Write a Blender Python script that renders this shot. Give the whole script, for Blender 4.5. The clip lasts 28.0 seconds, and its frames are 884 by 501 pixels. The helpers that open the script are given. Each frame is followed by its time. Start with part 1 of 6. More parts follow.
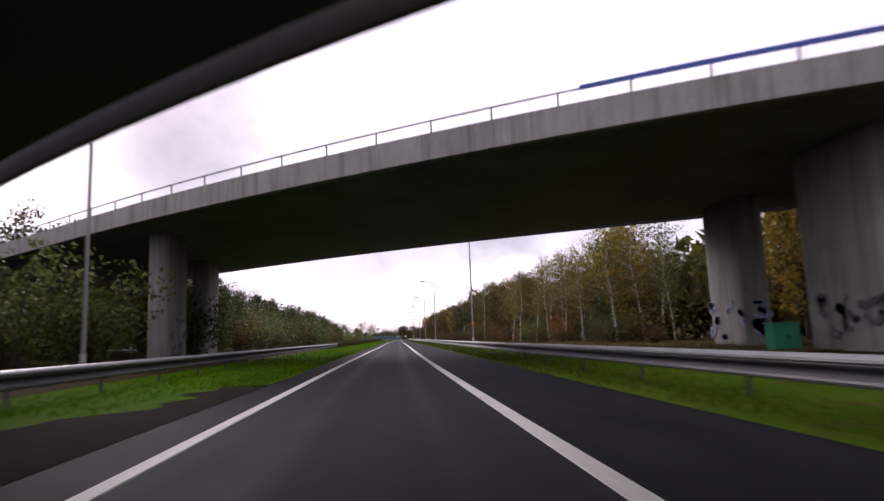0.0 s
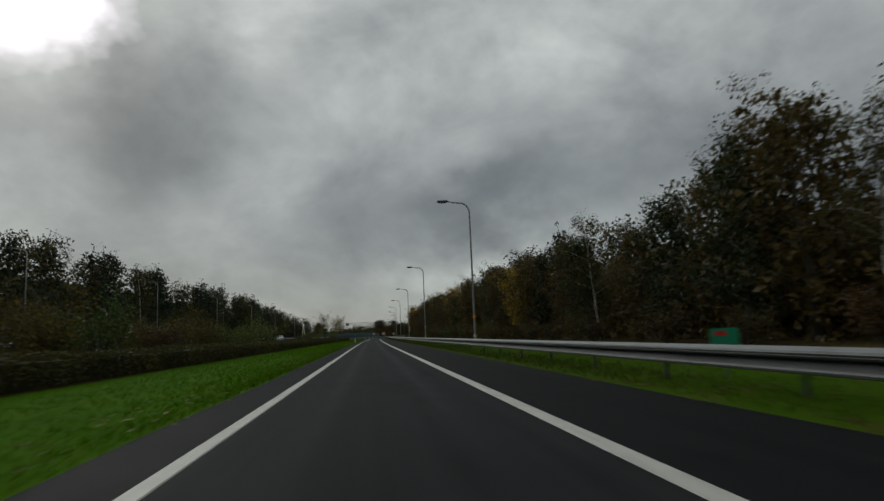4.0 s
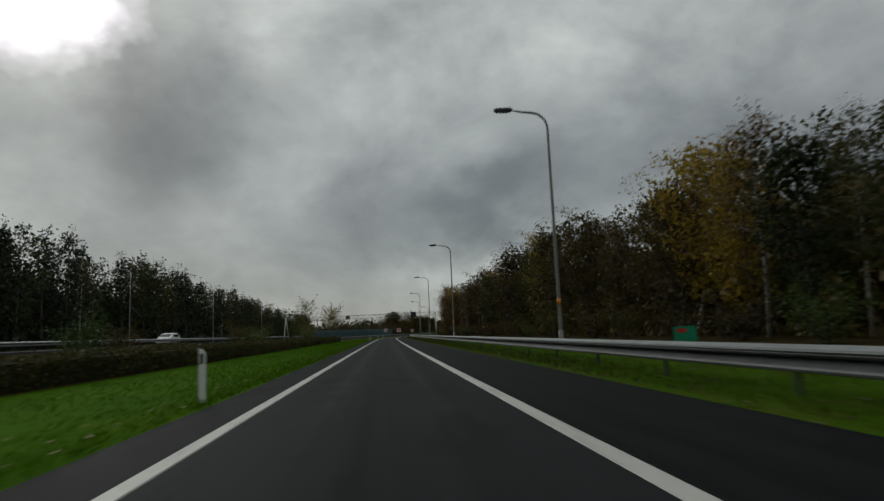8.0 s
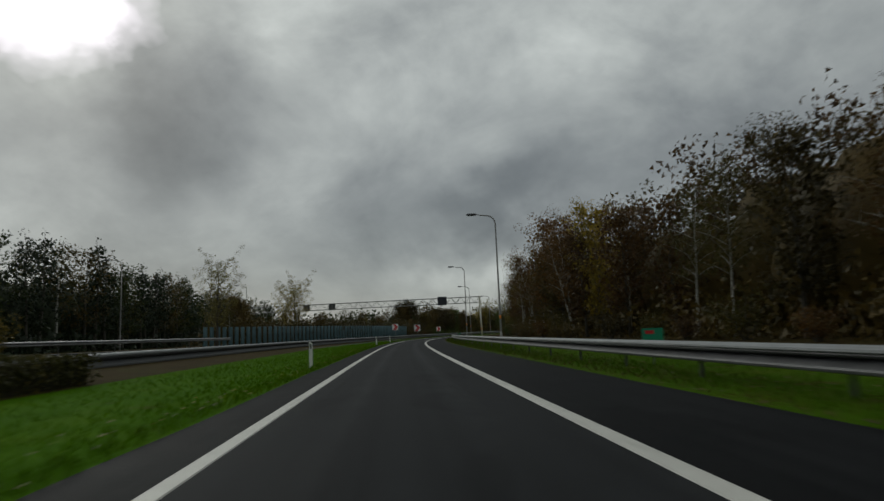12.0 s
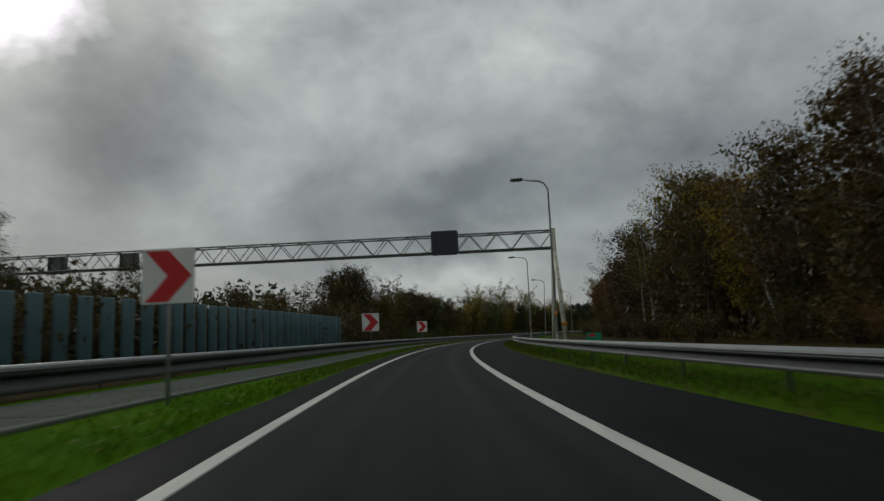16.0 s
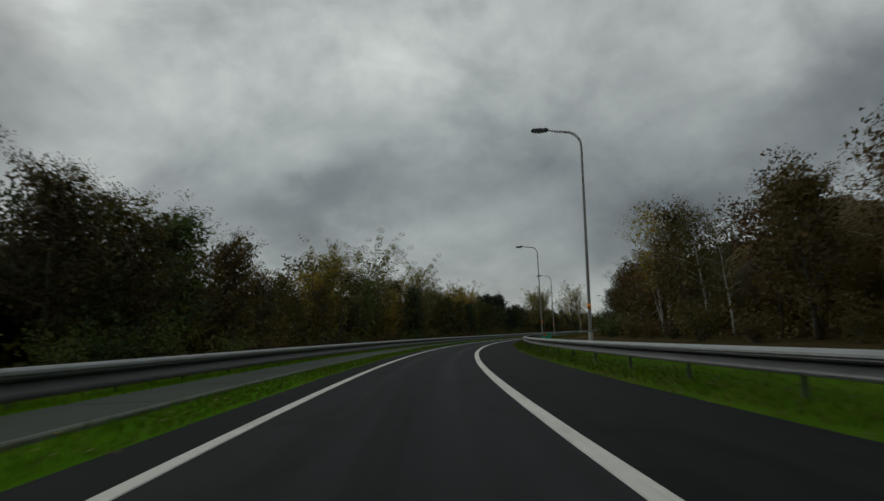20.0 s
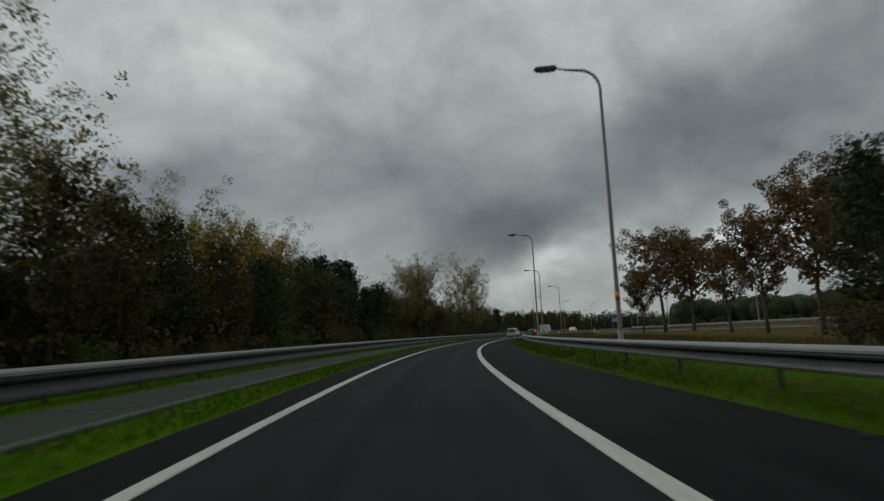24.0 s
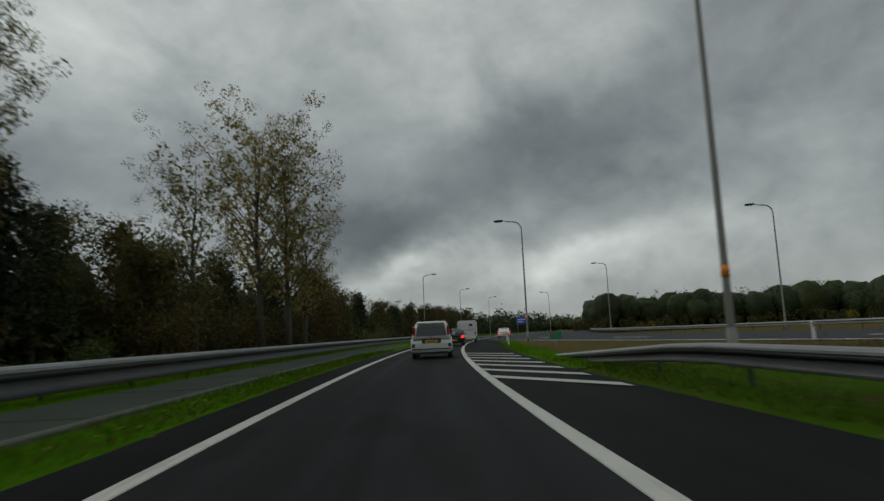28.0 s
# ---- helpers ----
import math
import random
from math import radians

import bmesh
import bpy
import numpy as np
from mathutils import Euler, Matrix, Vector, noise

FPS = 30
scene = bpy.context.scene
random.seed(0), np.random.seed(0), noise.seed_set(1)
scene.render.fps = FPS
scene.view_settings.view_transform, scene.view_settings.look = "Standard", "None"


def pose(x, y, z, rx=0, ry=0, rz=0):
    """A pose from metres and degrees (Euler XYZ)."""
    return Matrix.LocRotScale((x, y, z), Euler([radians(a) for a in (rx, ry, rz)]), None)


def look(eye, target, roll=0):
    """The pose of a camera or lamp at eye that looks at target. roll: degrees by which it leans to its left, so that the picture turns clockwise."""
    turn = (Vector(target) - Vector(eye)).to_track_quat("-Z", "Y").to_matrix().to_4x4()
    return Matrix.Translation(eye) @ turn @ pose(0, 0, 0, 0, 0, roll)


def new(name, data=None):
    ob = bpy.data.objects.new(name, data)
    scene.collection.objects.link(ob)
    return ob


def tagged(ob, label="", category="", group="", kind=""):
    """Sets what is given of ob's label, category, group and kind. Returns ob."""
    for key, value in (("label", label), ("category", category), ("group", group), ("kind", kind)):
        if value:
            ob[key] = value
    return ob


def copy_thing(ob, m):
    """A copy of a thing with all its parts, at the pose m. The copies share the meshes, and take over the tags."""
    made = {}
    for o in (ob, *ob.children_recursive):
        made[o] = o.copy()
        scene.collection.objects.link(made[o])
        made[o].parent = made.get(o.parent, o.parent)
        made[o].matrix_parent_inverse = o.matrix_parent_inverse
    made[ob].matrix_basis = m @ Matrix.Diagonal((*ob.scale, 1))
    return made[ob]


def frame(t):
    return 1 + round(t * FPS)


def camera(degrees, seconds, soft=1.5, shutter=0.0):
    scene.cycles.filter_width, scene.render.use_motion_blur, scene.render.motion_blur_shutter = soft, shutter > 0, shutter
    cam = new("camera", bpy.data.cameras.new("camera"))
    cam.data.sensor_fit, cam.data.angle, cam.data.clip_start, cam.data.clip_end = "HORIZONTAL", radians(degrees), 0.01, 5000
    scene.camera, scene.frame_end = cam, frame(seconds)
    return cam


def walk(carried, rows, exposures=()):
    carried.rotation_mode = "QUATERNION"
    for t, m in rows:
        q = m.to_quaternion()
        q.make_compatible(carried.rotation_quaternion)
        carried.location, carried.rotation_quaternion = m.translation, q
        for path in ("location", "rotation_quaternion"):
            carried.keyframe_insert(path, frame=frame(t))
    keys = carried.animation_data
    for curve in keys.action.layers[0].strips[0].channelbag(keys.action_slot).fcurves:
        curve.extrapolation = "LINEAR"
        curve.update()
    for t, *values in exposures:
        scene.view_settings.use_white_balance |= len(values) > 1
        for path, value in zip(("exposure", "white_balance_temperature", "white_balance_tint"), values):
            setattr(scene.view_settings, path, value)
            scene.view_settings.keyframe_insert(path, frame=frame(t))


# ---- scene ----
ANGLE = 70.47
PATH = [
    (0.0, 0.35, 0.0, 1.09, 97.86, 2.14, -4.65),
    (0.5, 0.24, 13.69, 1.09, 97.81, 2.29, -5.35),
    (1.0, 0.15, 27.36, 1.09, 97.76, 2.41, -6.08),
    (1.5, 0.12, 41.02, 1.09, 97.73, 2.39, -6.62),
    (2.0, 0.17, 54.66, 1.09, 97.72, 2.31, -6.97),
    (2.5, 0.28, 68.29, 1.09, 97.71, 2.28, -7.15),
    (3.0, 0.45, 81.9, 1.09, 97.68, 2.29, -7.16),
    (3.5, 0.64, 95.5, 1.09, 97.63, 2.32, -7.08),
    (4.0, 0.84, 109.08, 1.09, 97.56, 2.34, -6.97),
    (4.5, 1.02, 122.64, 1.09, 97.49, 2.36, -6.85),
    (5.0, 1.19, 136.18, 1.09, 97.42, 2.39, -6.76),
    (5.5, 1.36, 149.7, 1.09, 97.36, 2.41, -6.7),
    (6.0, 1.52, 163.19, 1.09, 97.31, 2.43, -6.61),
    (6.5, 1.67, 176.65, 1.09, 97.3, 2.45, -6.43),
    (7.0, 1.83, 190.1, 1.09, 97.32, 2.45, -6.24),
    (7.5, 1.99, 203.51, 1.09, 97.37, 2.45, -6.1),
    (8.0, 2.16, 216.91, 1.09, 97.4, 2.44, -6.01),
    (8.5, 2.33, 230.25, 1.09, 97.35, 2.41, -5.93),
    (9.0, 2.49, 243.51, 1.09, 97.29, 2.44, -5.82),
    (9.5, 2.65, 256.68, 1.09, 97.27, 2.55, -5.68),
    (10.0, 2.83, 269.78, 1.09, 97.28, 2.66, -5.5),
    (10.5, 3.02, 282.79, 1.09, 97.29, 2.69, -5.28),
    (11.0, 3.24, 295.72, 1.09, 97.33, 2.64, -5.11),
    (11.5, 3.49, 308.57, 1.09, 97.39, 2.54, -5.1),
    (12.0, 3.75, 321.33, 1.09, 97.48, 2.41, -5.16),
    (12.5, 4.03, 334.0, 1.09, 97.56, 2.28, -5.3),
    (13.0, 4.34, 346.56, 1.09, 97.65, 2.17, -5.56),
    (13.5, 4.71, 358.99, 1.09, 97.72, 2.15, -5.87),
    (14.0, 5.19, 371.32, 1.09, 97.75, 2.26, -6.19),
    (14.5, 5.81, 383.52, 1.09, 97.75, 2.37, -6.58),
    (15.0, 6.58, 395.59, 1.09, 97.73, 2.4, -7.2),
    (15.5, 7.52, 407.55, 1.09, 97.72, 2.34, -8.19),
    (16.0, 8.69, 419.37, 1.09, 97.73, 2.28, -9.43),
    (16.5, 10.16, 431.07, 1.09, 97.78, 2.28, -10.87),
    (17.0, 12.0, 442.66, 1.09, 97.8, 2.3, -12.4),
    (17.5, 14.24, 454.13, 1.09, 97.74, 2.33, -13.87),
    (18.0, 16.83, 465.47, 1.09, 97.67, 2.32, -15.38),
    (18.5, 19.71, 476.68, 1.09, 97.64, 2.3, -17.02),
    (19.0, 22.89, 487.75, 1.09, 97.65, 2.3, -18.71),
    (19.5, 26.35, 498.67, 1.09, 97.72, 2.38, -20.34),
    (20.0, 30.09, 509.45, 1.09, 97.77, 2.45, -22.0),
    (20.5, 34.11, 520.1, 1.09, 97.76, 2.41, -23.76),
    (21.0, 38.43, 530.62, 1.09, 97.74, 2.38, -25.6),
    (21.5, 43.09, 541.01, 1.09, 97.74, 2.43, -27.42),
    (22.0, 48.1, 551.23, 1.09, 97.73, 2.5, -29.23),
    (22.5, 53.44, 561.27, 1.09, 97.72, 2.54, -31.02),
    (23.0, 59.11, 571.14, 1.09, 97.7, 2.58, -32.76),
    (23.5, 65.07, 580.83, 1.09, 97.68, 2.62, -34.47),
    (24.0, 71.32, 590.34, 1.09, 97.66, 2.68, -36.18),
    (24.5, 77.84, 599.67, 1.09, 97.62, 2.78, -37.93),
    (25.0, 84.64, 608.82, 1.09, 97.61, 2.87, -39.69),
    (25.5, 91.73, 617.78, 1.09, 97.67, 2.87, -41.4),
    (26.0, 99.09, 626.54, 1.09, 97.74, 2.79, -43.06),
    (26.5, 106.73, 635.08, 1.09, 97.78, 2.66, -44.67),
    (27.0, 114.6, 643.42, 1.09, 97.75, 2.54, -46.25),
    (27.5, 122.68, 651.59, 1.09, 97.65, 2.51, -47.79),
    (28.0, 130.96, 659.58, 1.09, 97.56, 2.52, -49.27),
]

cam = camera(ANGLE, 28.0, soft=1.5, shutter=0.25)
walk(cam, [(t, pose(x, y, z, a, b, c)) for t, x, y, z, a, b, c in PATH],
     exposures=[(0.0, 1.68, 6450, 33), (0.6, 1.62, 6450, 33), (1.0, 1.3, 6250, 26), (1.3, 0.85, 6100, 14), (1.6, 0.4, 5950, 9), (2.0, 0.06, 5900, 6), (3.0, -0.05, 6250, 2), (4.0, -0.05, 6450, 2), (17.0, -0.05, 6450, 2), (21.0, 0.12, 6450, 1), (28.0, 0.08, 6450, 1)])

# ---- world and sun: overcast autumn sky with thin breaks ----
SUN_AZ, SUN_EL = radians(-27.5), radians(29.5)
# banks of cloud: azimuth, height, half width and half height in degrees, tilt, how much lighter or darker
CLOUDS = [
    (-20.5, 18.5, 7.0, 6.5, 20, -0.13), (-12, 24, 4.5, 3.5, 0, -0.09), (-29, 12.5, 6, 4, 0, 0.12), (-8, 15.5, 6, 4, 30, 0.10),
    (-26, 22, 3, 3.5, 0, 0.14), (2, 23, 7, 4, 0, 0.08), (18, 28, 12, 4, 0, 0.12), (10, 11.5, 9, 2.6, 10, -0.14),
    (33, 14, 9, 4, 15, -0.08), (43, 9.2, 9, 3.3, 10, -0.16), (58, 16, 10, 4.5, 20, -0.12), (70, 19, 9, 4, 20, -0.11),
    (23, 25, 8, 4, 0, 0.08), (10, 6, 8, 1.8, 5, 0.16), (47, 5.0, 6, 1.5, 10, 0.24), (60, 5.5, 8, 1.8, 12, 0.22),
    (76, 7.5, 8, 2.4, 12, 0.12), (-8, 29, 6, 4, 0, 0.16), (80, 27, 10, 5, 0, -0.11),
]


class Nodes:
    """Small wrapper to write node trees in few lines."""

    def __init__(self, tree):
        self.t = tree
        self.t.nodes.clear()

    def n(self, kind, ins=None, **props):
        nd = self.t.nodes.new(kind)
        for k, v in props.items():
            setattr(nd, k, v)
        for k, v in (ins or {}).items():
            self.put(nd.inputs[k], v)
        return nd

    def put(self, sock, v):
        if hasattr(v, "is_output"):
            self.t.links.new(v, sock)
        elif isinstance(v, (tuple, list)) and sock.type == "RGBA" and len(v) == 3:
            sock.default_value = (*v, 1)
        else:
            sock.default_value = v

    def math(self, op, a, b=0.0, clamp=False):
        m = self.n("ShaderNodeMath", operation=op, use_clamp=clamp)
        self.put(m.inputs[0], a), self.put(m.inputs[1], b)
        return m.outputs[0]

    def noise(self, vec, scale, detail=4.0, rough=0.55, dist=0.0):
        m = self.n("ShaderNodeTexNoise", {"Scale": scale, "Detail": detail, "Roughness": rough, "Distortion": dist})
        if vec is not None:
            self.put(m.inputs["Vector"], vec)
        return m.outputs["Fac"]

    def ramp(self, fac, stops):
        r = self.n("ShaderNodeValToRGB")
        e = r.color_ramp.elements
        while len(e) < len(stops):
            e.new(0.5)
        for el, (p, c) in zip(e, stops):
            el.position = p
            el.color = (c, c, c, 1) if isinstance(c, float) else (*c, 1)
        self.put(r.inputs[0], fac)
        return r.outputs[0]

    def mix(self, fac, a, b, blend="MIX"):
        m = self.n("ShaderNodeMix", data_type="RGBA", blend_type=blend)
        self.put(m.inputs[0], fac), self.put(m.inputs[6], a), self.put(m.inputs[7], b)
        return m.outputs[2]


def make_world():
    world = bpy.data.worlds.new("overcast_sky")
    scene.world = world
    world.use_nodes = True
    g = Nodes(world.node_tree)
    sky = g.n("ShaderNodeTexSky", sky_type="NISHITA", sun_disc=False, sun_elevation=SUN_EL, sun_rotation=SUN_AZ)
    d = g.n("ShaderNodeTexCoord").outputs["Generated"]
    round_ = g.n("ShaderNodeMapping", {"Vector": d, "Rotation": (0.2, 0.35, 0.3), "Scale": (1.0, 1.0, 1.35)}).outputs[0]
    warp = g.n("ShaderNodeTexNoise", {"Vector": round_, "Scale": 5.5, "Detail": 4.0, "Roughness": 0.55}).outputs["Color"]
    warp = g.n("ShaderNodeVectorMath", {0: warp, 1: (0.5, 0.5, 0.5)}, operation="SUBTRACT").outputs[0]
    warp = g.n("ShaderNodeVectorMath", {0: warp, "Scale": 0.20}, operation="SCALE").outputs[0]
    bent = g.n("ShaderNodeVectorMath", {0: d, 1: warp}, operation="ADD").outputs[0]
    bent = g.n("ShaderNodeVectorMath", {0: bent}, operation="NORMALIZE").outputs[0]
    sep = g.n("ShaderNodeSeparateXYZ", {0: bent})
    az = g.math("MULTIPLY", g.math("ARCTAN2", sep.outputs[0], sep.outputs[1]), 180 / math.pi)
    el = g.math("MULTIPLY", g.math("ARCSINE", sep.outputs[2]), 180 / math.pi)
    lump = g.noise(round_, 4.6, 6.0, 0.55, 0.35)
    fine = g.noise(round_, 15.0, 5.0, 0.55, 0.3)
    tone = g.ramp(g.math("DIVIDE", el, 60.0), [(0.0, 0.32), (0.13, 0.295), (0.25, 0.275), (0.38, 0.35), (0.52, 0.43), (0.8, 0.45)])
    for a0, e0, wide, high, tilt, amount in CLOUDS:
        u, v = g.math("SUBTRACT", az, a0), g.math("SUBTRACT", el, e0)
        c, s = math.cos(radians(tilt)), math.sin(radians(tilt))
        p = g.math("ADD", g.math("MULTIPLY", u, c / wide), g.math("MULTIPLY", v, s / wide))
        q = g.math("SUBTRACT", g.math("MULTIPLY", v, c / high), g.math("MULTIPLY", u, s / high))
        r2 = g.math("ADD", g.math("MULTIPLY", p, p), g.math("MULTIPLY", q, q))
        tone = g.math("ADD", tone, g.math("MULTIPLY", g.math("EXPONENT", g.math("MULTIPLY", r2, -1.0)), amount))
    grain = g.math("ADD", g.math("MULTIPLY", g.math("SUBTRACT", lump, 0.5), 1.3), g.math("MULTIPLY", g.math("SUBTRACT", fine, 0.5), 0.4))
    tone = g.math("MULTIPLY", g.math("MAXIMUM", tone, 0.10), g.math("ADD", 1.0, grain))
    cloud = g.ramp(tone, [(0.0, (0.0, 0.0, 0.0)), (0.1, (0.096, 0.101, 0.111)), (0.25, (0.247, 0.253, 0.264)), (0.5, (0.50, 0.505, 0.505)), (1.0, (1.0, 1.0, 0.99))])
    # the thin place through which the hidden sun shows
    sun = (math.sin(SUN_AZ) * math.cos(SUN_EL), math.cos(SUN_AZ) * math.cos(SUN_EL), math.sin(SUN_EL))
    dot = g.n("ShaderNodeVectorMath", {0: bent, 1: sun}, operation="DOT_PRODUCT").outputs["Value"]
    glow = g.math("MULTIPLY", g.ramp(dot, [(0.989, 0.0), (0.9935, 0.25), (0.9974, 1.0)]), g.ramp(g.math("ADD", g.math("MULTIPLY", lump, 0.7), g.math("MULTIPLY", fine, 0.3)), [(0.33, 0.0), (0.46, 1.0)]))
    cloud = g.mix(glow, cloud, (1.9, 1.7, 1.9))
    a = g.n("ShaderNodeBackground", {"Color": sky.outputs[0], "Strength": 0.1})
    b = g.n("ShaderNodeBackground", {"Color": cloud, "Strength": 1.0})
    m = g.n("ShaderNodeMixShader", {0: 0.94, 1: a.outputs[0], 2: b.outputs[0]})
    g.n("ShaderNodeOutputWorld", {0: m.outputs[0]})


make_world()
sun_data = bpy.data.lights.new("sun", "SUN")
sun_data.energy, sun_data.angle, sun_data.color = 0.5, radians(25), (1.0, 0.97, 0.92)
sun_ob = new("sun", sun_data)
sun_ob.matrix_basis = look((60 * math.sin(SUN_AZ), 60 * math.cos(SUN_AZ), 28), (0, 0, 0))

# ---- materials ----


def base_material(name):
    m = bpy.data.materials.new(name)
    m.use_nodes = True
    g = Nodes(m.node_tree)
    bs = g.n("ShaderNodeBsdfPrincipled")
    g.n("ShaderNodeOutputMaterial", {0: bs.outputs[0]})
    return m, g, bs


def bump(g, bs, height, strength, dist=0.02):
    b = g.n("ShaderNodeBump", {"Strength": strength, "Distance": dist, "Height": height})
    g.put(bs.inputs["Normal"], b.outputs[0])


def plain(name, col, rough=0.6, metal=0.0, var=0.25, scale=3.0, dirt=(0.08, 0.075, 0.06), dirty=0.25, bumps=0.1, rnd=0.0, spec=0.5):
    """Painted, cast or rolled surface with grain, wear and dirt."""
    m, g, bs = base_material(name)
    pos = g.n("ShaderNodeTexCoord").outputs["Object"]
    n1 = g.noise(pos, scale, 5.0)
    n2 = g.noise(pos, scale * 12, 3.0)
    k = g.math("ADD", g.math("MULTIPLY", n1, 0.7), g.math("MULTIPLY", n2, 0.3))
    lo = tuple(c * (1 - var) for c in col)
    hi = tuple(min(1, c * (1 + var)) for c in col)
    c = g.mix(g.ramp(k, [(0.3, 0.0), (0.7, 1.0)]), lo, hi)
    c = g.mix(g.math("MULTIPLY", g.ramp(g.noise(pos, scale * 0.6, 6.0, 0.65), [(0.5, 0.0), (0.75, 1.0)]), dirty), c, dirt)
    if rnd:
        r = g.n("ShaderNodeObjectInfo").outputs["Random"]
        c = g.mix(g.math("MULTIPLY", r, rnd), c, tuple(v * 0.45 for v in col))
    g.put(bs.inputs["Base Color"], c)
    g.put(bs.inputs["Roughness"], g.math("ADD", g.math("MULTIPLY", n1, 0.25), rough - 0.12))
    bs.inputs["Metallic"].default_value = metal
    bs.inputs["Specular IOR Level"].default_value = spec
    if bumps:
        bump(g, bs, k, bumps)
    return m


def leaf_material(name, cols, trans=0.25, spec=0.25):
    """Foliage: three colours spread over trees, clumps and leaves."""
    m, g, bs = base_material(name)
    isl = g.n("ShaderNodeNewGeometry").outputs["Random Per Island"]
    rnd = g.n("ShaderNodeObjectInfo").outputs["Random"]
    pos = g.n("ShaderNodeTexCoord").outputs["Object"]
    f = g.math("ADD", g.math("MULTIPLY", g.noise(pos, 0.5, 2.0), 0.8), g.math("MULTIPLY", rnd, 0.45))
    f = g.math("ADD", g.math("MULTIPLY", isl, 0.3), g.math("SUBTRACT", f, 0.28))
    c = g.ramp(f, [(0.15, cols[0]), (0.5, cols[1]), (0.85, cols[2])])
    c = g.mix(0.5, c, g.ramp(isl, [(0.0, 0.35), (1.0, 1.0)]), "MULTIPLY")
    g.put(bs.inputs["Base Color"], c)
    bs.inputs["Roughness"].default_value = 0.6
    bs.inputs["Specular IOR Level"].default_value = spec
    if trans:
        tr = g.n("ShaderNodeBsdfTranslucent", {"Color": c})
        ms = g.n("ShaderNodeMixShader", {0: trans, 1: bs.outputs[0], 2: tr.outputs[0]})
        out = [n for n in m.node_tree.nodes if n.type == "OUTPUT_MATERIAL"][0]
        g.put(out.inputs[0], ms.outputs[0])
    return m


def bark_material(name, a, b, birch=False):
    m, g, bs = base_material(name)
    pos = g.n("ShaderNodeTexCoord").outputs["Object"]
    st = g.n("ShaderNodeMapping", {"Vector": pos, "Scale": (4, 4, 14) if birch else (9, 9, 1.5)}).outputs[0]
    n1 = g.noise(st, 1.0, 5.0, 0.65)
    c = g.mix(g.ramp(n1, [(0.52, 0.0), (0.62, 1.0)] if birch else [(0.3, 0.0), (0.7, 1.0)]), a, b)
    c = g.mix(g.math("MULTIPLY", g.noise(pos, 0.8), 0.4), c, (0.06, 0.07, 0.035))
    g.put(bs.inputs["Base Color"], c)
    bs.inputs["Roughness"].default_value = 0.85
    bump(g, bs, n1, 0.5)
    return m


def asphalt_material(name, tone=1.0, tracks=(-0.85, 0.85), margins=False):
    m, g, bs = base_material(name)
    uv = g.n("ShaderNodeTexCoord").outputs["UV"]
    sep = g.n("ShaderNodeSeparateXYZ", {0: uv})
    grain = g.noise(uv, 55.0, 3.0, 0.7)
    blot = g.noise(uv, 0.9, 5.0, 0.6)
    long = g.noise(g.n("ShaderNodeMapping", {"Vector": uv, "Scale": (2.6, 0.03, 1)}).outputs[0], 1.0, 4.0, 0.6)
    c = g.ramp(g.math("ADD", g.math("MULTIPLY", grain, 0.5), g.math("MULTIPLY", blot, 0.5)),
               [(0.3, tuple(v * tone for v in (0.0135, 0.0142, 0.0152))), (0.7, tuple(v * tone for v in (0.029, 0.0305, 0.032)))])
    c = g.mix(g.ramp(long, [(0.45, 0.0), (0.7, 0.5)]), c, tuple(v * tone for v in (0.009, 0.0094, 0.0102)))
    # wheel tracks, polished and a little wetter
    near = None
    for o in tracks:
        k = g.math("SUBTRACT", 1.0, g.math("MULTIPLY", g.math("ABSOLUTE", g.math("SUBTRACT", sep.outputs[0], o)), 2.6), True)
        near = k if near is None else g.math("ADD", near, k, True)
    c = g.mix(g.math("MULTIPLY", near, 0.35), c, tuple(v * tone for v in (0.008, 0.0085, 0.0092)))
    patch = g.ramp(g.noise(g.n("ShaderNodeMapping", {"Vector": uv, "Scale": (0.8, 0.25, 1)}).outputs[0], 0.8, 2.0), [(0.6, 0.0), (0.63, 0.3)])
    c = g.mix(patch, c, tuple(v * tone for v in (0.0075, 0.0078, 0.0083)))
    if margins:
        out = g.ramp(g.math("SUBTRACT", g.math("ABSOLUTE", sep.outputs[0]), LANE - 0.3), [(0.28, 0.0), (0.36, 0.5)])
        c = g.mix(out, c, (0.004, 0.0043, 0.0048))
    g.put(bs.inputs["Base Color"], c)
    r = g.math("SUBTRACT", g.math("ADD", 0.52, g.math("MULTIPLY", blot, 0.2)), g.math("MULTIPLY", near, 0.1))
    g.put(bs.inputs["Roughness"], r)
    bs.inputs["Specular IOR Level"].default_value = 0.015
    bump(g, bs, grain, 0.5, 0.01)
    return m


def ground_material(name, a, b, c3, soil, amount):
    m, g, bs = base_material(name)
    pos = g.n("ShaderNodeNewGeometry").outputs["Position"]
    n1 = g.noise(pos, 0.35, 5.0)
    n2 = g.noise(pos, 9.0, 5.0, 0.7)
    c = g.ramp(g.math("ADD", g.math("MULTIPLY", n1, 0.55), g.math("MULTIPLY", n2, 0.45)), [(0.32, a), (0.5, b), (0.68, c3)])
    s = g.ramp(g.noise(pos, 0.9, 6.0, 0.7), [(0.62 - amount, 0.0), (0.74 - amount, 1.0)])
    c = g.mix(s, c, soil)
    g.put(bs.inputs["Base Color"], c)
    bs.inputs["Roughness"].default_value = 0.9
    bs.inputs["Specular IOR Level"].default_value = 0.015
    bump(g, bs, n2, 0.6, 0.06)
    return m


